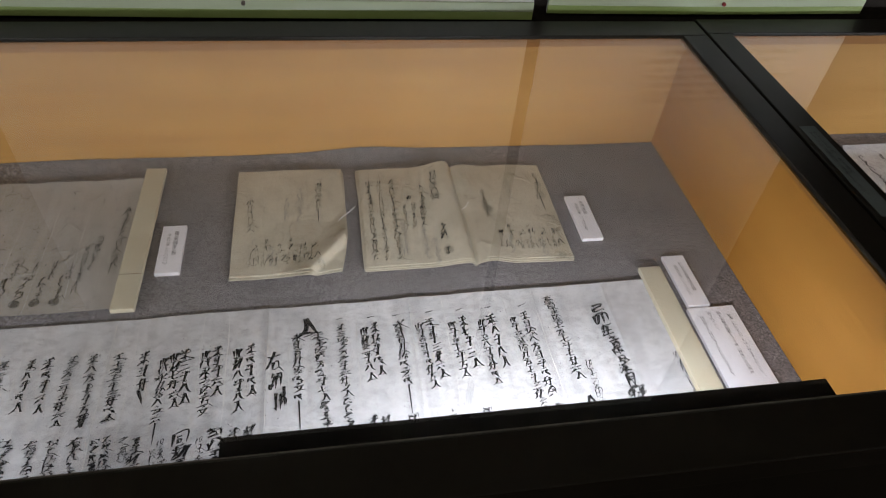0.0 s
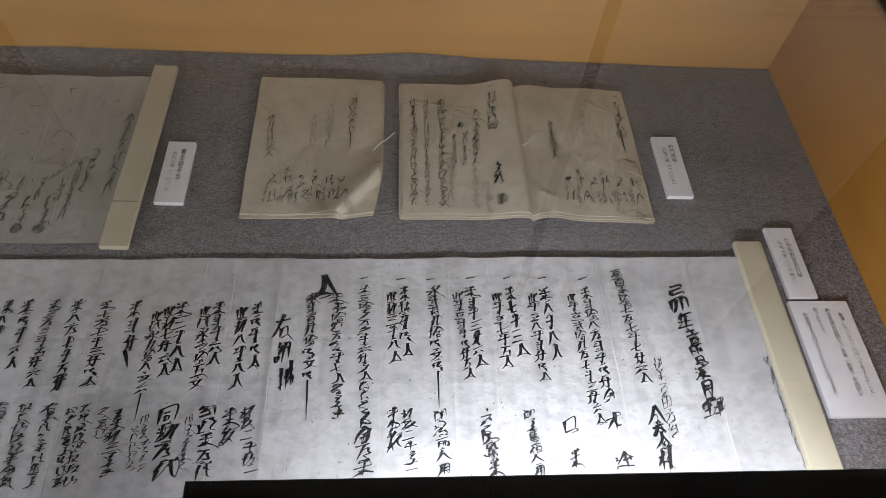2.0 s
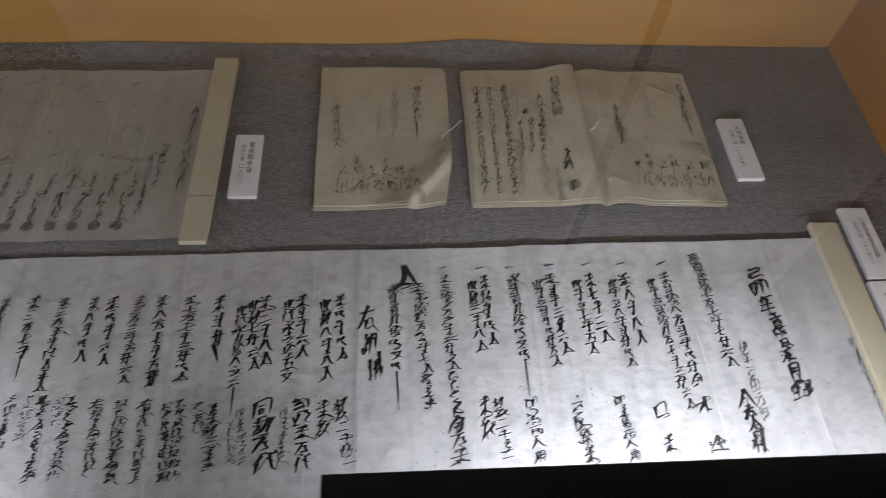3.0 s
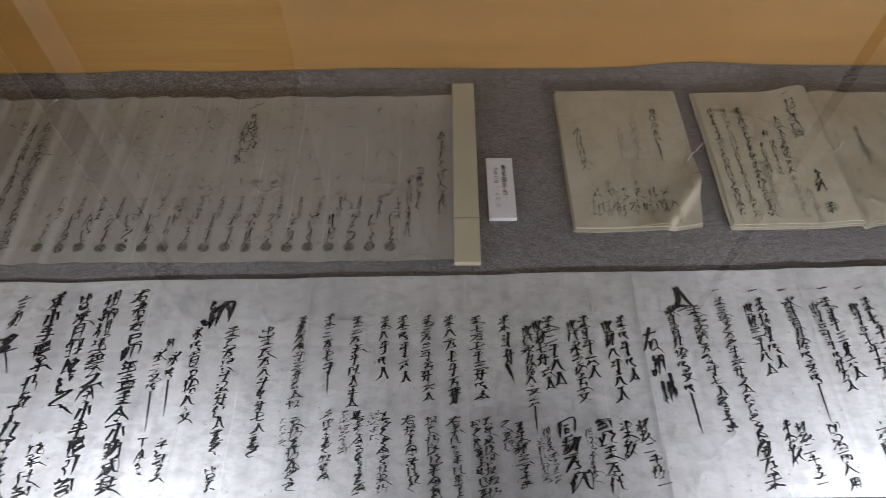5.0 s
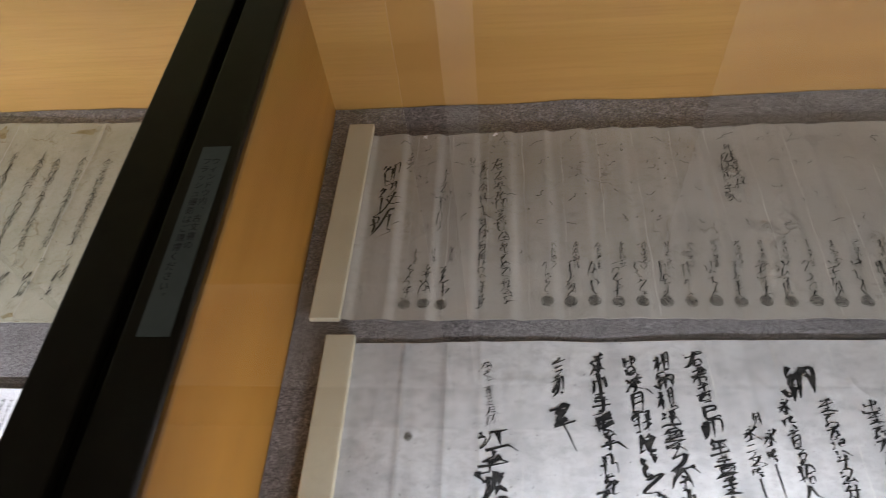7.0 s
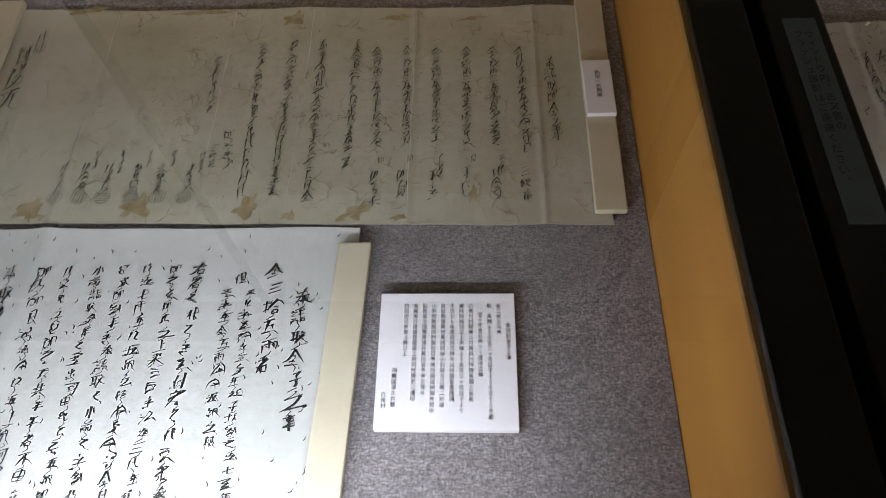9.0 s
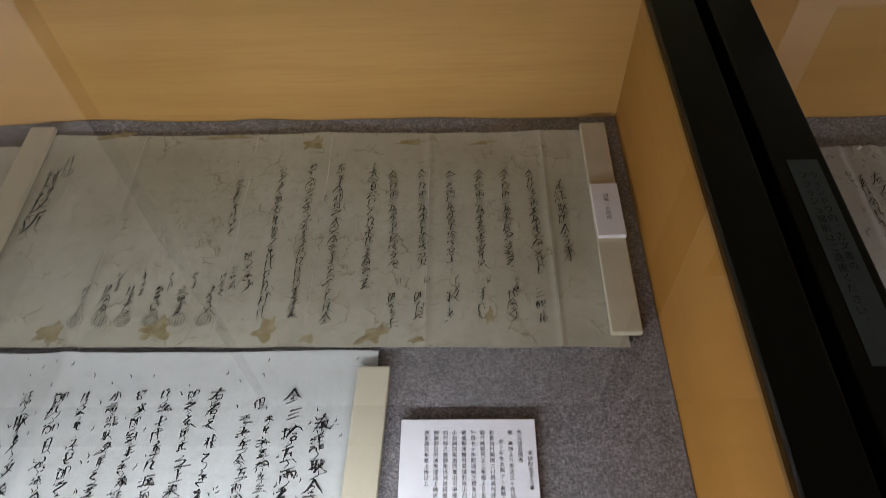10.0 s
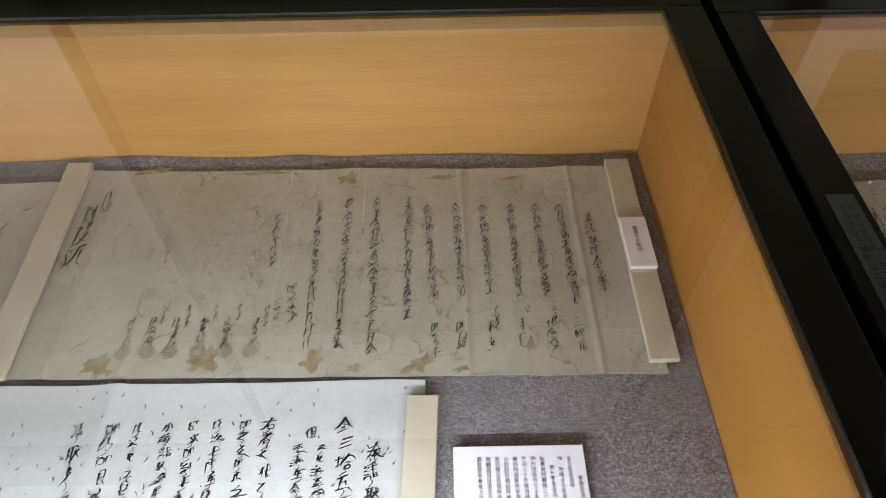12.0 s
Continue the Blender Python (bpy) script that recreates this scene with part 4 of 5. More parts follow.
write(tax_scroll, 0.252, 0.579, -0.002, 0.009, 15, 1, "一")
write(tax_scroll, 0.251, 0.561, 0.007, 0.138, 18, 1, "米弐拾八石弐斗四升〇")
write(tax_scroll, 0.233, 0.554, 0.009, 0.158, 17, 1, "此斗立弐拾九石七斗三升六合")
write(tax_scroll, 0.258, 0.411, 0.001, 0.062, 22, 1, "本_途")
write(tax_scroll, 0.203, 0.579, -0.001, 0.008, 15, 1, "一")
write(tax_scroll, 0.202, 0.562, 0.004, 0.092, 18, 1, "米八斗八合")
write(tax_scroll, 0.186, 0.554, 0.004, 0.110, 17, 1, "此斗立八斗弐升四合")
write(tax_scroll, 0.208, 0.407, 0.003, 0.055, 18, 1, "口_米")
write(tax_scroll, 0.159, 0.579, -0.001, 0.008, 15, 1, "一")
write(tax_scroll, 0.159, 0.562, 0.009, 0.090, 18, 1, "米七斗三合")
write(tax_scroll, 0.145, 0.555, 0.004, 0.095, 17, 1, "此斗立七斗五合")
write(tax_scroll, 0.168, 0.414, 0.005, 0.069, 18, 1, "御〇馬宿入用")
write(tax_scroll, 0.116, 0.579, -0.001, 0.009, 15, 1, "一")
write(tax_scroll, 0.114, 0.563, 0.006, 0.102, 18, 1, "米弐斗三升六合")
write(tax_scroll, 0.099, 0.555, 0.008, 0.107, 17, 1, "此斗立弐斗四升五合")
write(tax_scroll, 0.121, 0.414, 0.006, 0.069, 18, 1, "六尺給米")
write(tax_scroll, 0.069, 0.577, 0.000, 0.008, 15, 1, "一")
write(tax_scroll, 0.070, 0.563, 0.004, 0.106, 18, 1, "永弐百九拾四文四")
write(tax_scroll, 0.074, 0.457, 0.000, 0.042, 5, 1, "|")
write(tax_scroll, 0.074, 0.415, 0.003, 0.068, 18, 1, "御蔵前入用")
write(tax_scroll, 0.035, 0.577, 0.000, 0.009, 15, 1, "一")
write(tax_scroll, 0.037, 0.562, 0.003, 0.089, 18, 1, "米〇斗四合")
write(tax_scroll, 0.022, 0.556, 0.005, 0.090, 17, 1, "此籾三斗八合")
write(tax_scroll, 0.040, 0.416, 0.005, 0.068, 18, 1, "籾数二千〇一")
write(tax_scroll, 0.026, 0.418, 0.000, 0.045, 17, 1, "米数")
write(tax_scroll, -0.008, 0.577, 0.000, 0.008, 15, 1, "一")
write(tax_scroll, -0.008, 0.563, 0.003, 0.149, 18, 1, "米三拾〇石〇斗六升〇合〇勺〇")
write(tax_scroll, -0.003, 0.414, -0.001, 0.067, 20, 1, "〇〇石米")
write(tax_scroll, -0.054, 0.579, 0.001, 0.032, 34, 1, "合")
write(tax_scroll, -0.040, 0.553, 0.009, 0.147, 19, 1, "米〇拾〇石〇斗七合〇勺〇")
write(tax_scroll, -0.067, 0.554, 0.003, 0.107, 18, 1, "永弐百九拾四文四")
write(tax_scroll, -0.064, 0.447, 0.002, 0.044, 5, 1, "|")
write(tax_scroll, -0.098, 0.527, 0.012, 0.090, 22, 1, "右納拂")
write(tax_scroll, -0.127, 0.540, 0.005, 0.080, 18, 1, "米四斗四合")
write(tax_scroll, -0.143, 0.535, 0.006, 0.097, 17, 1, "此籾八斗八合")
write(tax_scroll, -0.124, 0.420, 0.013, 0.072, 19, 1, "籾数二千〇一")
write(tax_scroll, -0.139, 0.418, 0.001, 0.038, 17, 1, "米数")
write(tax_scroll, -0.169, 0.541, 0.006, 0.077, 17, 1, "米弐斗六合")
write(tax_scroll, -0.183, 0.536, 0.006, 0.097, 17, 1, "此代永壱拾五文")
write(tax_scroll, -0.162, 0.422, 0.005, 0.074, 22, 1, "〇〇米石代")
write(tax_scroll, -0.178, 0.410, 0.001, 0.054, 10, 0, "但〇〇〇〇〇")
write(tax_scroll, -0.208, 0.541, 0.007, 0.085, 17, 1, "米三斗八合")
write(tax_scroll, -0.221, 0.536, 0.008, 0.084, 17, 1, "此籾七升六合")
write(tax_scroll, -0.234, 0.529, 0.003, 0.095, 17, 1, "此代永九拾八文六")
write(tax_scroll, -0.231, 0.434, 0.000, 0.029, 4, 1, "|")
write(tax_scroll, -0.203, 0.422, 0.011, 0.075, 24, 1, "同籾石代")
write(tax_scroll, -0.222, 0.412, 0.008, 0.056, 10, 0, "但〇〇〇〇")
write(tax_scroll, -0.230, 0.401, 0.005, 0.044, 10, 0, "〇〇〇〇〇")
write(tax_scroll, -0.260, 0.542, 0.008, 0.080, 16, 1, "米弐升|")
write(tax_scroll, -0.249, 0.419, 0.002, 0.068, 17, 1, "〇米籾三〇〇")
write(tax_scroll, -0.263, 0.420, 0.002, 0.033, 13, 0, "〇〇〇")
write(tax_scroll, -0.289, 0.542, 0.002, 0.100, 19, 2, "米七石七斗三升四合")
write(tax_scroll, -0.282, 0.424, 0.003, 0.081, 16, 1, "〇〇〇〇〇〇〇〇")
write(tax_scroll, -0.295, 0.421, 0.007, 0.078, 13, 1, "〇〇〇〇〇〇〇〇")
write(tax_scroll, -0.320, 0.543, 0.006, 0.104, 17, 1, "米八石七斗五升")
write(tax_scroll, -0.316, 0.425, 0.004, 0.081, 16, 1, "右〇〇〇〇〇年〇")
write(tax_scroll, -0.345, 0.543, 0.002, 0.103, 17, 1, "米三石三斗五升六合")
write(tax_scroll, -0.340, 0.425, 0.004, 0.081, 16, 1, "〇〇〇〇〇〇〇〇")
write(tax_scroll, -0.372, 0.543, 0.004, 0.083, 16, 1, "米四斗六合")
write(tax_scroll, -0.364, 0.426, 0.007, 0.071, 16, 1, "右〇〇〇〇〇〇")
write(tax_scroll, -0.392, 0.542, -0.001, 0.077, 16, 1, "米八斗四合")
write(tax_scroll, -0.388, 0.430, 0.000, 0.082, 15, 1, "〇〇〇〇〇〇〇〇〇")
write(tax_scroll, -0.399, 0.430, 0.000, 0.031, 12, 0, "〇〇〇〇")
write(tax_scroll, -0.423, 0.543, -0.001, 0.109, 16, 1, "米三石〇斗〇合〇合")
write(tax_scroll, -0.429, 0.432, -0.001, 0.045, 12, 0, "〇〇〇〇〇〇")
write(tax_scroll, -0.416, 0.432, 0.005, 0.084, 15, 1, "〇〇〇〇〇〇〇〇〇")
write(tax_scroll, -0.455, 0.544, 0.004, 0.072, 16, 1, "米三石七斗")
write(tax_scroll, -0.451, 0.472, 0.001, 0.024, 4, 1, "|")
write(tax_scroll, -0.448, 0.432, 0.002, 0.073, 15, 1, "〇〇〇〇〇〇〇〇")
write(tax_scroll, -0.485, 0.543, 0.001, 0.110, 17, 1, "米〇石〇斗三升〇合〇")
write(tax_scroll, -0.481, 0.425, 0.003, 0.076, 18, 2, "〇〇〇〇〇〇〇")
write(tax_scroll, -0.493, 0.425, 0.003, 0.031, 12, 0, "〇〇〇〇")
write(tax_scroll, -0.522, 0.531, 0.003, 0.149, 18, 1, "出米〇石八斗〇升七合〇勺")
write(tax_scroll, -0.563, 0.530, 0.004, 0.144, 19, 1, "米〇石〇斗〇升〇合〇〇")
write(tax_scroll, -0.558, 0.375, 0.003, 0.025, 18, 1, "皆〇")
write(tax_scroll, -0.582, 0.566, 0.002, 0.033, 34, 2, "納")
write(tax_scroll, -0.601, 0.531, 0.007, 0.111, 17, 1, "永四百〇拾八文")
write(tax_scroll, -0.628, 0.516, 0.000, 0.013, 12, 1, "外")
write(tax_scroll, -0.620, 0.502, -0.001, 0.035, 15, 1, "永四")
write(tax_scroll, -0.621, 0.467, 0.004, 0.041, 4, 1, "|")
write(tax_scroll, -0.638, 0.503, 0.001, 0.049, 15, 1, "永三文四")
write(tax_scroll, -0.637, 0.454, 0.005, 0.043, 4, 1, "|")
write(tax_scroll, -0.634, 0.406, 0.006, 0.039, 13, 1, "下〇〇")
write(tax_scroll, -0.615, 0.406, 0.005, 0.043, 14, 1, "〇〇〇")
write(tax_scroll, -0.674, 0.580, 0.016, 0.231, 24, 2, "右者去巳卯年貢米金小物成共")
write(tax_scroll, -0.709, 0.576, 0.011, 0.227, 23, 2, "相納相違無之〇小手形引〇")
write(tax_scroll, -0.738, 0.575, 0.008, 0.140, 23, 2, "皆済目録〇〇〇")
write(tax_scroll, -0.770, 0.575, 0.003, 0.141, 23, 2, "成小手形〇〇〇")
write(tax_scroll, -0.808, 0.573, -0.001, 0.042, 17, 1, "言の")
write(tax_scroll, -0.804, 0.523, -0.010, 0.023, 24, 1, "〇")
write(tax_scroll, -0.810, 0.508, 0.016, 0.033, 5, 1, "|")
write(tax_scroll, -0.777, 0.442, 0.011, 0.096, 22, 2, "了〇〇〇〇")
write(tax_scroll, -0.739, 0.400, 0.001, 0.053, 22, 2, "〇〇〇〇")
write(tax_scroll, -0.880, 0.567, 0.005, 0.067, 12, 0, "〇〇二年三月〇")
write(tax_scroll, -0.876, 0.499, 0.003, 0.089, 34, 2, "江〇〇〇")
write(pension_scroll, -1.000, 0.845, -0.008, 0.111, 31, 0, "御役所")
write(pension_scroll, -0.980, 0.862, -0.001, 0.033, 10, 0, "〇〇")
write(pension_scroll, -0.870, 0.848, 0.012, 0.214, 15, 0, "右之通〇〇〇〇〇〇〇〇〇〇")
write(pension_scroll, -0.887, 0.846, 0.000, 0.216, 12, 0, "〇有〇〇〇〇〇〇〇〇〇〇")
write(pension_scroll, -0.902, 0.851, 0.003, 0.029, 10, 0, "〇〇")
write(pension_scroll, -0.934, 0.833, -0.006, 0.090, 9, 0, "〇〇〇〇")
write(pension_scroll, -0.593, 0.878, 0.001, 0.007, 12, 0, "一")
write(pension_scroll, -0.587, 0.864, 0.005, 0.067, 14, 0, "〇〇〇〇〇")
write(pension_scroll, -0.594, 0.850, -0.005, 0.078, 13, 0, "〇〇〇〇〇")
write(pension_scroll, -0.326, 0.830, 0.000, 0.140, 13, 0, "〇〇〇〇〇人〇〇")
write(pension_scroll, -0.353, 0.765, -0.005, 0.072, 12, 0, "〇御〇〇〇")
write(pension_scroll, -0.368, 0.743, -0.002, 0.092, 9, 0, "〇〇〇〇〇大〇")
write(closed_book, -0.027, 0.878, 0.000, 0.005, 10, 1, "一")
write(closed_book, -0.031, 0.866, -0.002, 0.068, 13, 0, "〇〇〇〇〇")
write(closed_book, -0.033, 0.798, 0.000, 0.029, 3, 1, "|")
write(closed_book, -0.141, 0.830, 0.005, 0.080, 12, 0, "小〇〇〇〇人")
write(open_book, 0.162, 0.892, 0.000, 0.006, 10, 1, "一")
write(open_book, 0.162, 0.878, -0.004, 0.074, 15, 0, "〇音寺門前")
write(open_book, 0.140, 0.850, -0.008, 0.106, 13, 0, "人別合〇〇拾〇人")
write(open_book, 0.116, 0.823, 0.000, 0.011, 11, 1, "内")
write(open_book, 0.123, 0.807, -0.006, 0.065, 9, 0, "男〇〇〇〇")
write(open_book, 0.107, 0.802, -0.004, 0.063, 9, 0, "女百〇拾〇")
write(open_book, 0.090, 0.868, -0.003, 0.193, 13, 0, "右之代〇〇〇〇〇〇〇〇〇〇〇〇〇")
write(open_book, 0.069, 0.865, -0.001, 0.189, 9, 0, "〇〇〇〇〇〇〇〇〇〇〇〇〇〇〇〇〇〇")
write(open_book, 0.051, 0.866, 0.000, 0.188, 11, 0, "〇〇〇〇〇〇〇〇〇〇〇〇〇〇〇〇")
write(open_book, 0.160, 0.749, 0.001, 0.034, 16, 1, "父新")
write(open_book, 0.161, 0.697, 0.000, 0.020, 13, 1, "助")
write(open_book, 0.348, 0.889, -0.001, 0.006, 10, 1, "一")
write(open_book, 0.347, 0.877, -0.006, 0.073, 14, 0, "〇音寺〇〇")
write(open_book, 0.342, 0.804, 0.000, 0.030, 3, 1, "|")
write(open_book, 0.241, 0.830, 0.000, 0.076, 11, 0, "小〇〇〇人")
write(grant_scroll, -1.267, 0.844, 0.002, 0.123, 14, 0, "奉請取御金之事")
write(grant_scroll, -1.302, 0.877, 0.001, 0.004, 9, 0, "一")
write(grant_scroll, -1.335, 0.877, 0.002, 0.004, 9, 0, "一")
write(grant_scroll, -1.368, 0.878, 0.000, 0.004, 9, 0, "一")
write(grant_scroll, -1.403, 0.879, 0.001, 0.004, 9, 0, "一")
write(grant_scroll, -1.440, 0.881, 0.001, 0.005, 9, 0, "一")
write(grant_scroll, -1.477, 0.882, 0.001, 0.004, 9, 0, "一")
write(grant_scroll, -1.302, 0.863, 0.004, 0.161, 13, 0, "金九拾〇両〇分永〇〇文〇〇")
write(grant_scroll, -1.334, 0.864, 0.001, 0.153, 13, 0, "金〇〇両三分永百〇〇文〇〇")
write(grant_scroll, -1.367, 0.864, 0.002, 0.153, 13, 0, "金〇〇両三分永〇〇拾文〇〇")
write(grant_scroll, -1.403, 0.865, 0.003, 0.145, 13, 0, "金三〇両〇分永百七拾四文〇")
write(grant_scroll, -1.439, 0.867, 0.006, 0.154, 13, 0, "金三〇両三分永百七拾四文〇")
write(grant_scroll, -1.476, 0.866, 0.009, 0.153, 13, 0, "金三〇両三分永百七拾四文〇")
write(grant_scroll, -1.303, 0.685, 0.002, 0.046, 13, 0, "三嶋宿")
write(grant_scroll, -1.326, 0.700, -0.002, 0.027, 8, 0, "〇〇")
write(grant_scroll, -1.334, 0.682, 0.001, 0.038, 12, 0, "〇〇吏")
write(grant_scroll, -1.358, 0.700, 0.000, 0.010, 7, 0, "同")
write(grant_scroll, -1.367, 0.686, 0.000, 0.043, 12, 0, "伝〇")
write(grant_scroll, -1.394, 0.702, 0.000, 0.030, 8, 0, "〇〇")
write(grant_scroll, -1.405, 0.682, 0.002, 0.041, 12, 0, "〇蔵")
write(grant_scroll, -1.429, 0.700, 0.000, 0.010, 7, 0, "同")
write(grant_scroll, -1.438, 0.680, 0.002, 0.038, 12, 0, "伊〇郎")
write(grant_scroll, -1.461, 0.698, 0.000, 0.009, 7, 0, "同")
write(grant_scroll, -1.469, 0.681, 0.006, 0.048, 12, 0, "伊〇〇")
write(grant_scroll, -1.501, 0.878, 0.002, 0.194, 13, 0, "〇金百六〇〇〇永〇〇〇〇〇")
write(grant_scroll, -1.544, 0.880, 0.005, 0.239, 13, 0, "右〇〇〇相〇〇金〇〇〇陣〇〇〇陣〇金")
write(grant_scroll, -1.580, 0.879, 0.003, 0.232, 12, 0, "〇利〇〇〇〇之通〇〇〇〇〇難有〇〇")
write(grant_scroll, -1.619, 0.877, 0.008, 0.231, 12, 0, "〇〇〇〇〇〇〇〇〇〇〇〇〇〇")
write(grant_scroll, -1.672, 0.855, 0.004, 0.094, 10, 0, "〇〇〇〇〇〇〇")
write(grant_scroll, -1.639, 0.739, 0.006, 0.055, 12, 0, "御〇〇〇")
write(grant_scroll, -1.653, 0.718, 0.003, 0.031, 9, 0, "三嶋宿")
write(grant_scroll, -1.663, 0.708, 0.001, 0.032, 8, 0, "〇〇〇")
write(grant_scroll, -1.673, 0.693, 0.001, 0.040, 12, 0, "〇〇〇")
write(grant_scroll, -1.697, 0.710, 0.002, 0.022, 7, 0, "〇〇")
write(grant_scroll, -1.707, 0.690, 0.003, 0.036, 12, 0, "六〇〇")
write(grant_scroll, -1.724, 0.710, 0.002, 0.025, 7, 0, "〇〇")
write(grant_scroll, -1.733, 0.692, -0.001, 0.035, 12, 0, "〇〇〇")
write(grant_scroll, -1.756, 0.711, 0.003, 0.033, 8, 0, "〇〇〇")
write(grant_scroll, -1.767, 0.691, 0.003, 0.035, 12, 0, "〇〇蔵")
write(grant_scroll, -1.785, 0.710, 0.003, 0.028, 7, 0, "〇〇")
write(grant_scroll, -1.793, 0.694, 0.002, 0.041, 12, 0, "伊〇〇")
write(grant_scroll, -1.818, 0.693, 0.003, 0.044, 12, 0, "〇〇〇")
write(grant_scroll, -1.910, 0.900, 0.009, 0.038, 13, 0, "〇山")
write(grant_scroll, -1.921, 0.880, 0.002, 0.107, 23, 0, "御役所")
write(receipt_sheet, -1.529, 0.537, 0.003, 0.145, 21, 3, "奉請取金子之事")
write(receipt_sheet, -1.559, 0.567, 0.002, 0.121, 20, 3, "金三拾五両者")
write(receipt_sheet, -1.593, 0.554, 0.000, 0.013, 17, 3, "但")
write(receipt_sheet, -1.584, 0.537, 0.009, 0.205, 15, 3, "来酉より亥迄三ヶ年延子より午迄七ヶ年")
write(receipt_sheet, -1.605, 0.538, 0.007, 0.160, 15, 3, "壱ヶ年金五両ツヽ返納之積")
write(receipt_sheet, -1.639, 0.567, 0.007, 0.235, 16, 3, "右者当村類焼ニ付機具代拝借奉")
write(receipt_sheet, -1.664, 0.565, 0.006, 0.234, 15, 3, "御吟味御伺之上来酉より亥迄三ヶ年延")
write(receipt_sheet, -1.692, 0.566, 0.010, 0.235, 15, 3, "午迄七ヶ年賦返納之積を以拝借金書")
write(receipt_sheet, -1.717, 0.565, 0.008, 0.234, 15, 3, "被成御渡難有奉請取候小前銘々正路")
write(receipt_sheet, -1.744, 0.564, 0.011, 0.233, 15, 3, "小前請取帳追而差出可申候勿論返納御")
write(receipt_sheet, -1.777, 0.564, 0.018, 0.234, 15, 3, "如何様之儀御座候共其段者不申立")
write(receipt_sheet, -1.803, 0.563, 0.023, 0.233, 15, 3, "御触御日限通急度返上納可仕候")
write(receipt_sheet, -1.838, 0.567, 0.033, 0.237, 16, 3, "請取證文奉差上候以上")

for k in range(18):
    x = -0.816 + k * 0.02506
    seal(pension_scroll, x, 0.637, 0.0125)
    write(pension_scroll, x + 0.001, 0.690, 0.0, 0.046, 13, 0, "〇〇")
    write(pension_scroll, x + 0.010, 0.716, -0.001, 0.036, 8, 0, "〇〇〇〇")
for x in (-0.971, -0.95, -0.931):
    seal(pension_scroll, x, 0.634, 0.012)
    write(pension_scroll, x + 0.001, 0.687, 0.0, 0.042, 14, 0, "〇〇")
    write(pension_scroll, x + 0.008, 0.708, 0.0, 0.02, 6, 0, "〇〇")


def household(book, xs, y):
    """Rows of names and ages, one pair of columns for each person."""
    for k, x in enumerate(xs):
        if k % 3:
            write(book, x - 0.002, y + 0.012, 0, 0.011, 8, 0, "〇", GHOST if k % 2 else None)
        write(book, x, y, 0, 0.017, 13, 0, "や" if k == 4 else "〇")
        write(book, x - 0.005, y - 0.019, -0.001, 0.027, 7, 0, "十〇〇")
        write(book, x + 0.004, y - 0.024, 0.001, 0.018, 12, 0, "八" if k == 0 else "〇")


household(closed_book, (-0.04, -0.057, -0.074, -0.091, -0.110, -0.129), 0.724)
household(open_book, (0.341, 0.323, 0.304, 0.288, 0.271, 0.254), 0.731)
for x, y, n in ((-0.062, 0.855, 6), (-0.083, 0.83, 4), (-0.104, 0.72, 3)):
    write(closed_book, x, y, 0, 0.014 * n, 12, 1, "〇" * n, GHOST, name="show_through")
for x, y, n in ((0.098, 0.77, 6), (0.13, 0.745, 5), (0.145, 0.72, 4), (0.29, 0.86, 4), (0.315, 0.71, 3), (0.265, 0.72, 3)):
    write(open_book, x, y, 0, 0.014 * n, 12, 1, "〇" * n, GHOST, name="show_through")
tracks(open_book, [(0.305, 0.797, 0.006, 3), (0.216, 0.805, 0.008, 3), (0.219, 0.745, 0.007, 3), (0.209, 0.87, 0.01, 2)], WORM, 61)
tracks(pension_scroll, [(-1.0 + 0.0455 * k, y, 0.006, 1) for k in range(15) for y in (0.745, 0.79, 0.835, 0.872)], INK_THIN, 62)
specks(pension_scroll, -1.02, -0.33, 0.7, 0.885, 110, 0.004, INK_THIN, 11)
for k, x in enumerate((-1.674, -1.703, -1.733, -1.764, -1.79, -1.817)):
    seal(grant_scroll, x, 0.646, 0.017, False, SEAL_FAINT)
seal(open_book, 0.341, 0.668, 0.012, False, SEAL_FAINT)
seal(open_book, 0.163, 0.688, 0.015, False, SEAL_FAINT)
seal(open_book, 0.160, 0.815, 0.016, False, SEAL_FAINT)
seal(open_book, 0.345, 0.812, 0.015, False, SEAL_FAINT)
seal(open_book, 0.243, 0.78, 0.017, False, SEAL_FAINT)
seal(closed_book, -0.03, 0.674, 0.011, False, SEAL_FAINT)
patch(pension_scroll, -0.963, 0.888, 0.006, 0.007, CARD, 81, "paper_flake")
patch(pension_scroll, -0.872, 0.889, 0.005, 0.009, CARD, 82, "paper_flake")
patch(tax_scroll, -0.875, 0.396, 0.036, 0.042, INK, 71, "ink_blot")
patch(tax_scroll, -0.868, 0.413, 0.014, 0.02, INK, 72, "ink_blot")
seal(tax_scroll, -0.955, 0.487, 0.008)

creases(tax_scroll, (-0.965, -0.921, -0.887, -0.846, -0.66, -0.6, -0.545, -0.48, -0.405, -0.301, -0.272, -0.19, -0.155, -0.105, -0.078, 0.012, 0.089, 0.137, 0.225, 0.272, 0.38), 0.272, 0.6, 0.0013, CREASE_HIGHLIGHT, 3, 0.0125, 0.465)
creases(pension_scroll, [-1.018 + 0.0455 * k for k in range(1, 15)], 0.622, 0.89, 0.001, CREASE_HIGHLIGHT, 5, 0.005, -0.305)
creases(grant_scroll, (-1.283, -1.429, -1.56, -1.66, -1.813), 0.612, 0.924, 0.0011, CREASE_HIGHLIGHT, 7, -0.01, -1.213)
specks(tax_scroll, -1.02, 0.44, 0.275, 0.6, 620, 0.0021, INK_THIN, 21)
specks(receipt_sheet, -2.2, -1.49, 0.3, 0.597, 330, 0.0042, INK, 22)
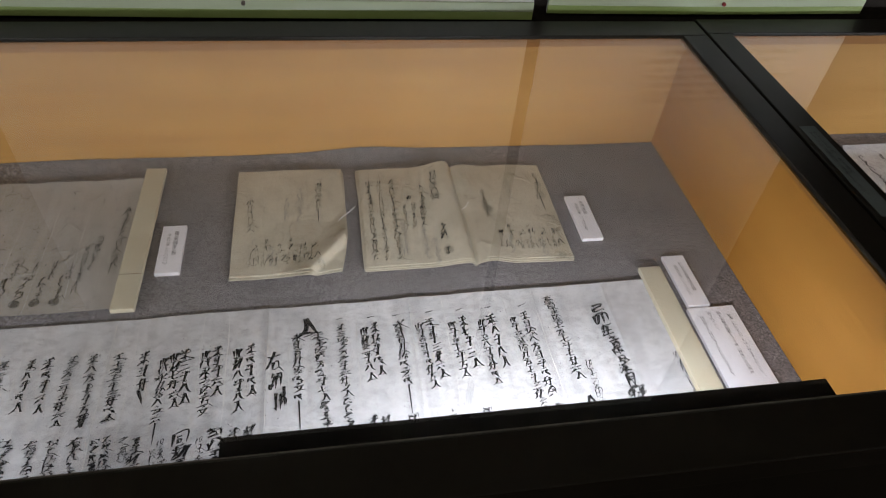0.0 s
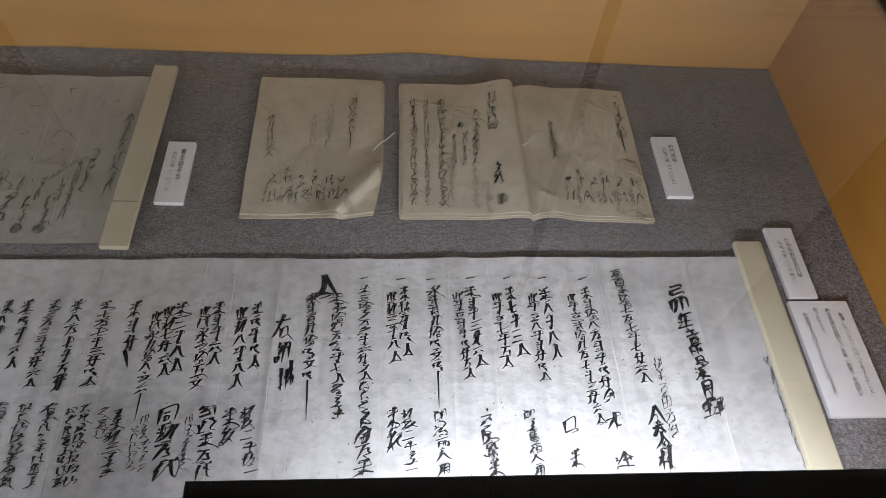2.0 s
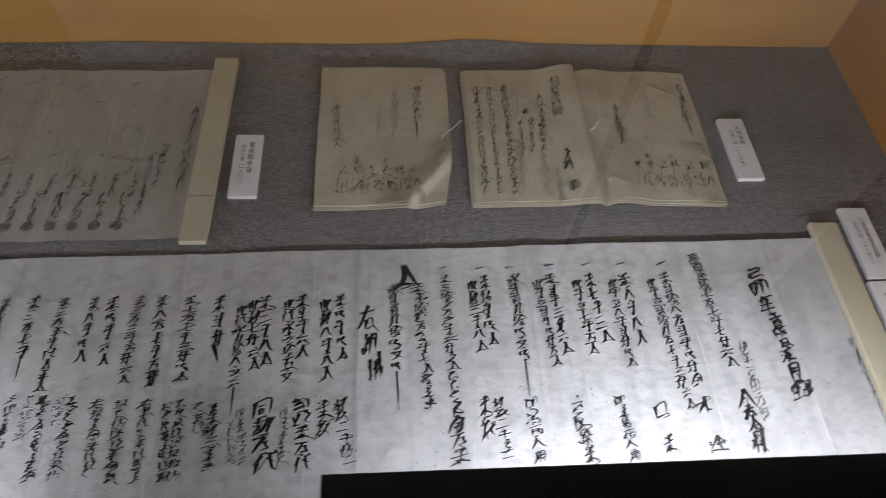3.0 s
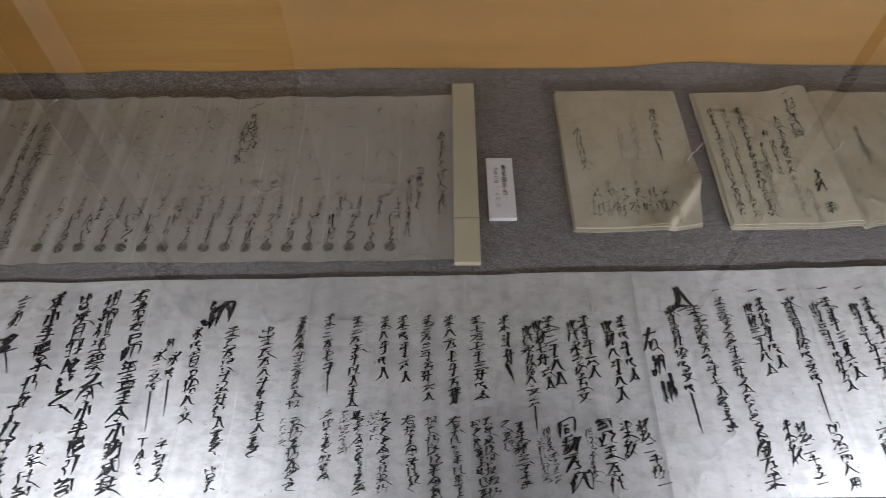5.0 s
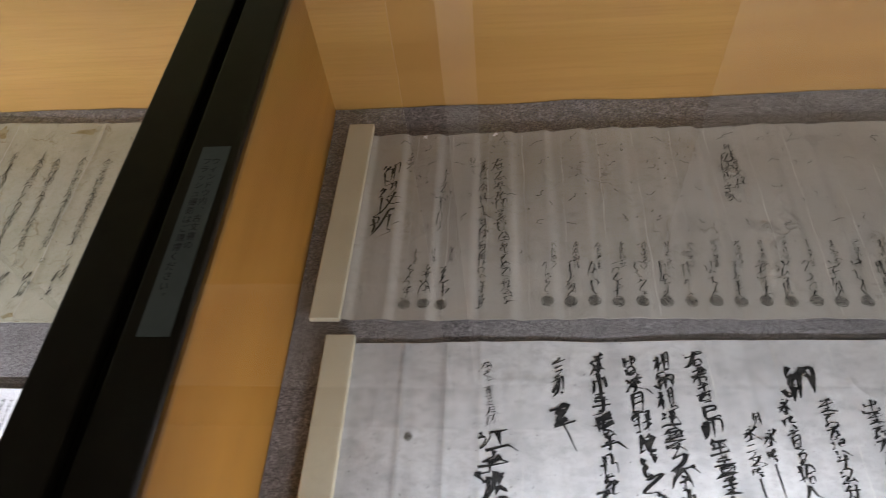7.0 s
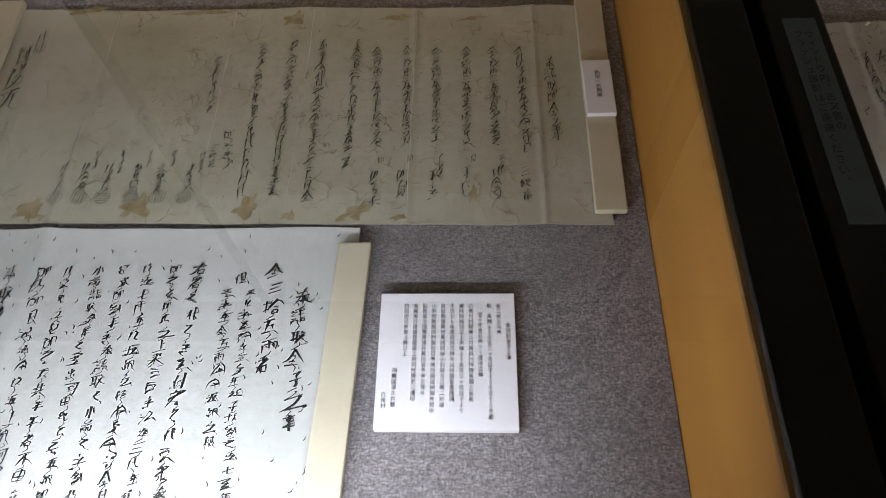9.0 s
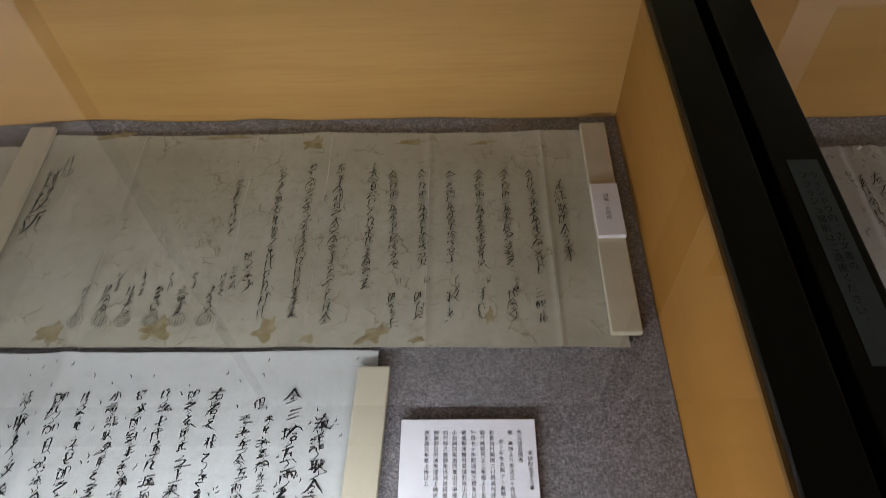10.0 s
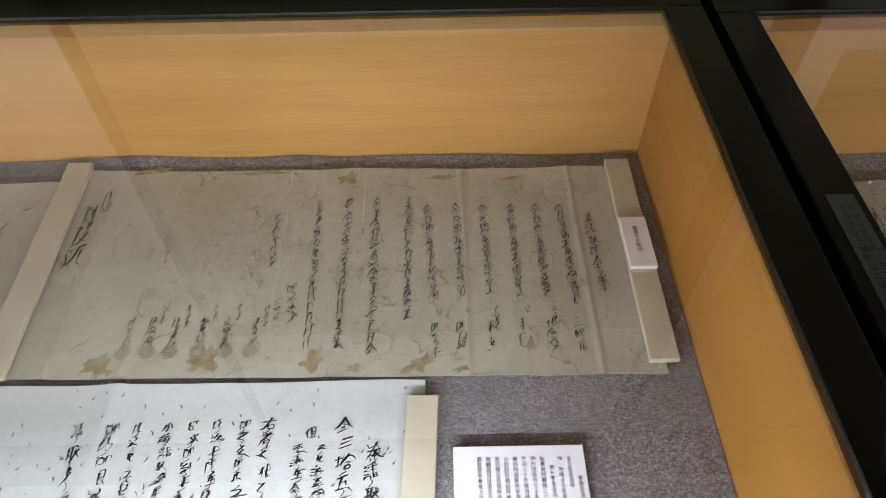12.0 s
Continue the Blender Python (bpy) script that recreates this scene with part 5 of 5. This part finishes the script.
specks(grant_scroll, -1.9, -1.26, 0.62, 0.915, 40, 0.003, INK_THIN, 23)
for k, (x, y, w, h) in enumerate(((-1.841, 0.632, 0.03, 0.034), (-1.723, 0.635, 0.03, 0.042), (-1.602, 0.634, 0.026, 0.036), (-1.483, 0.626, 0.028, 0.034), (-1.584, 0.915, 0.026, 0.03), (-1.703, 0.93, 0.06, 0.012),
                                  (-1.854, 0.935, 0.05, 0.014), (-1.359, 0.647, 0.009, 0.03), (-1.455, 0.916, 0.04, 0.012), (-1.356, 0.913, 0.03, 0.012), (-1.555, 0.621, 0.016, 0.014), (-1.437, 0.618, 0.014, 0.012))):
    patch(grant_scroll, x, y, w, h, STAIN, 40 + k)
tracks(grant_scroll, [(-1.827, 0.796, 0.04, 10), (-1.709, 0.796, 0.04, 9), (-1.836, 0.72, 0.035, 9), (-1.709, 0.729, 0.035, 9), (-1.845, 0.863, 0.05, 7), (-1.736, 0.863, 0.05, 7), (-1.618, 0.806, 0.06, 6),
                      (-1.528, 0.672, 0.05, 6), (-1.41, 0.672, 0.05, 6), (-1.329, 0.662, 0.04, 4), (-1.6, 0.662, 0.05, 5), (-1.483, 0.834, 0.07, 4), (-1.347, 0.806, 0.06, 3)], WORM, 31)


# notices stuck on the frames
def notice(x0, x1, y0, y1):
    root = thing("notice_strip", ((x0 + x1) / 2, (y0 + y1) / 2, TOP), "blue-grey label strip stuck on a case frame", "notice", "notices on the frames")
    HEIGHTS[root.name] = lambda u, v: TOP + 0.0008
    part("strip", box(x0, x1, y0, y1, TOP + 0.0001, TOP + 0.0008), TAPE, root)
    write(root, x1 - 0.0085, y1 - 0.013, 0, 0.096, 7.5, 0, "ウィンドウ内、古文書の", hand=False, name="printed_line")
    write(root, x0 + 0.008, y1 - 0.013, 0, 0.142, 7.5, 0, "フラッシュ撮影はご遠慮ください。", hand=False, name="printed_line")


notice(-1.117, -1.0925, 0.473, 0.656)
notice(0.645, 0.669, 0.486, 0.676)


# posters on the wall behind
def poster(x0, x1, z0, lean, picture=None, lines=(), pins=()):
    root = thing("wall_poster", ((x0 + x1) / 2, 1.03, z0), "tall white information poster with a green lower border", "poster", "wall posters")

    def sheet(name, a, b, c, d, y, mat):
        nx = 24
        verts, faces = [], []
        for s, row in ((c, 0), (d, 1)):
            for i in range(nx + 1):
                x = a + (b - a) * i / nx
                bow = 0.004 * math.sin((x - x0) / (x1 - x0) * math.pi) * max(0, 1 - (s - z0) / 0.4)
                drop = lean * (x - x0) / (x1 - x0)
                verts += [(x, y - bow, s + drop), (x, y - bow + 0.003, s + drop)]
        n = 2 * (nx + 1)
        for i in range(nx):
            q = 2 * i
            faces += [(q, q + 2, n + q + 2, n + q), (q + 3, q + 1, n + q + 1, n + q + 3), (q, q + 1, q + 3, q + 2), (n + q, n + q + 2, n + q + 3, n + q + 1)]
        faces += [(0, n, n + 1, 1), (n - 2, n - 1, 2 * n - 1, 2 * n - 2)]
        raw_part(name, verts, faces, mat, root)
    sheet("board", x0, x1, z0, z0 + 1.3, 1.03, POSTER)
    sheet("green_border", x0, x1, z0 + 0.0005, z0 + 0.014, 1.0265, POSTER_GREEN)
    sheet("pale_border", x0, x1, z0 + 0.0145, z0 + 0.03, 1.0265, POSTER_PALE)
    if picture:
        sheet("picture", picture[0], picture[1], z0 + picture[2], z0 + picture[3], 1.0265, POSTER_PHOTO)
    for px, pz in pins:
        part("push_pin", cylinder((px, 1.026, pz), (px, 1.018, pz), 0.0032, 10), STEEL if px < 0 else PIN_RED, root)
    for a, b, z in lines:
        sheet("text_line", a, b, z, z + 0.005, 1.0265, POSTER_TEXT)


poster(-0.95, 0.345, 0.935, -0.014, (-0.9, -0.56, 0.1, 0.7), (), [(-0.13, 0.952)])
poster(0.37, 0.975, 0.933, 0.0, None, [(0.6 - 0.02 * (k % 2), 0.9 - 0.05 * (k % 3), 0.995 + 0.017 * k) for k in range(7)], [(0.69, 0.953)])
poster(-1.92, -1.015, 0.962, 0.0, (-1.9195, -1.0155, 0.031, 0.75), [(-1.75, -1.45, 0.972), (-1.72, -1.5, 0.985)])
poster(-3.0, -1.95, 0.962, 0.0, (-2.9, -2.3, 0.1, 0.6))

flush_writing()

# The documents of the west case lie 8 mm nearer the middle case than they were laid out.
for root in bpy.data.objects:
    if root.parent is None and root.location.x < -1.15 and root.name.split(".")[0] in ("paper_weight", "caption_card", "grant_scroll", "receipt_sheet", "next_scroll"):
        root.location += Vector((0.008, 0.002, 0))
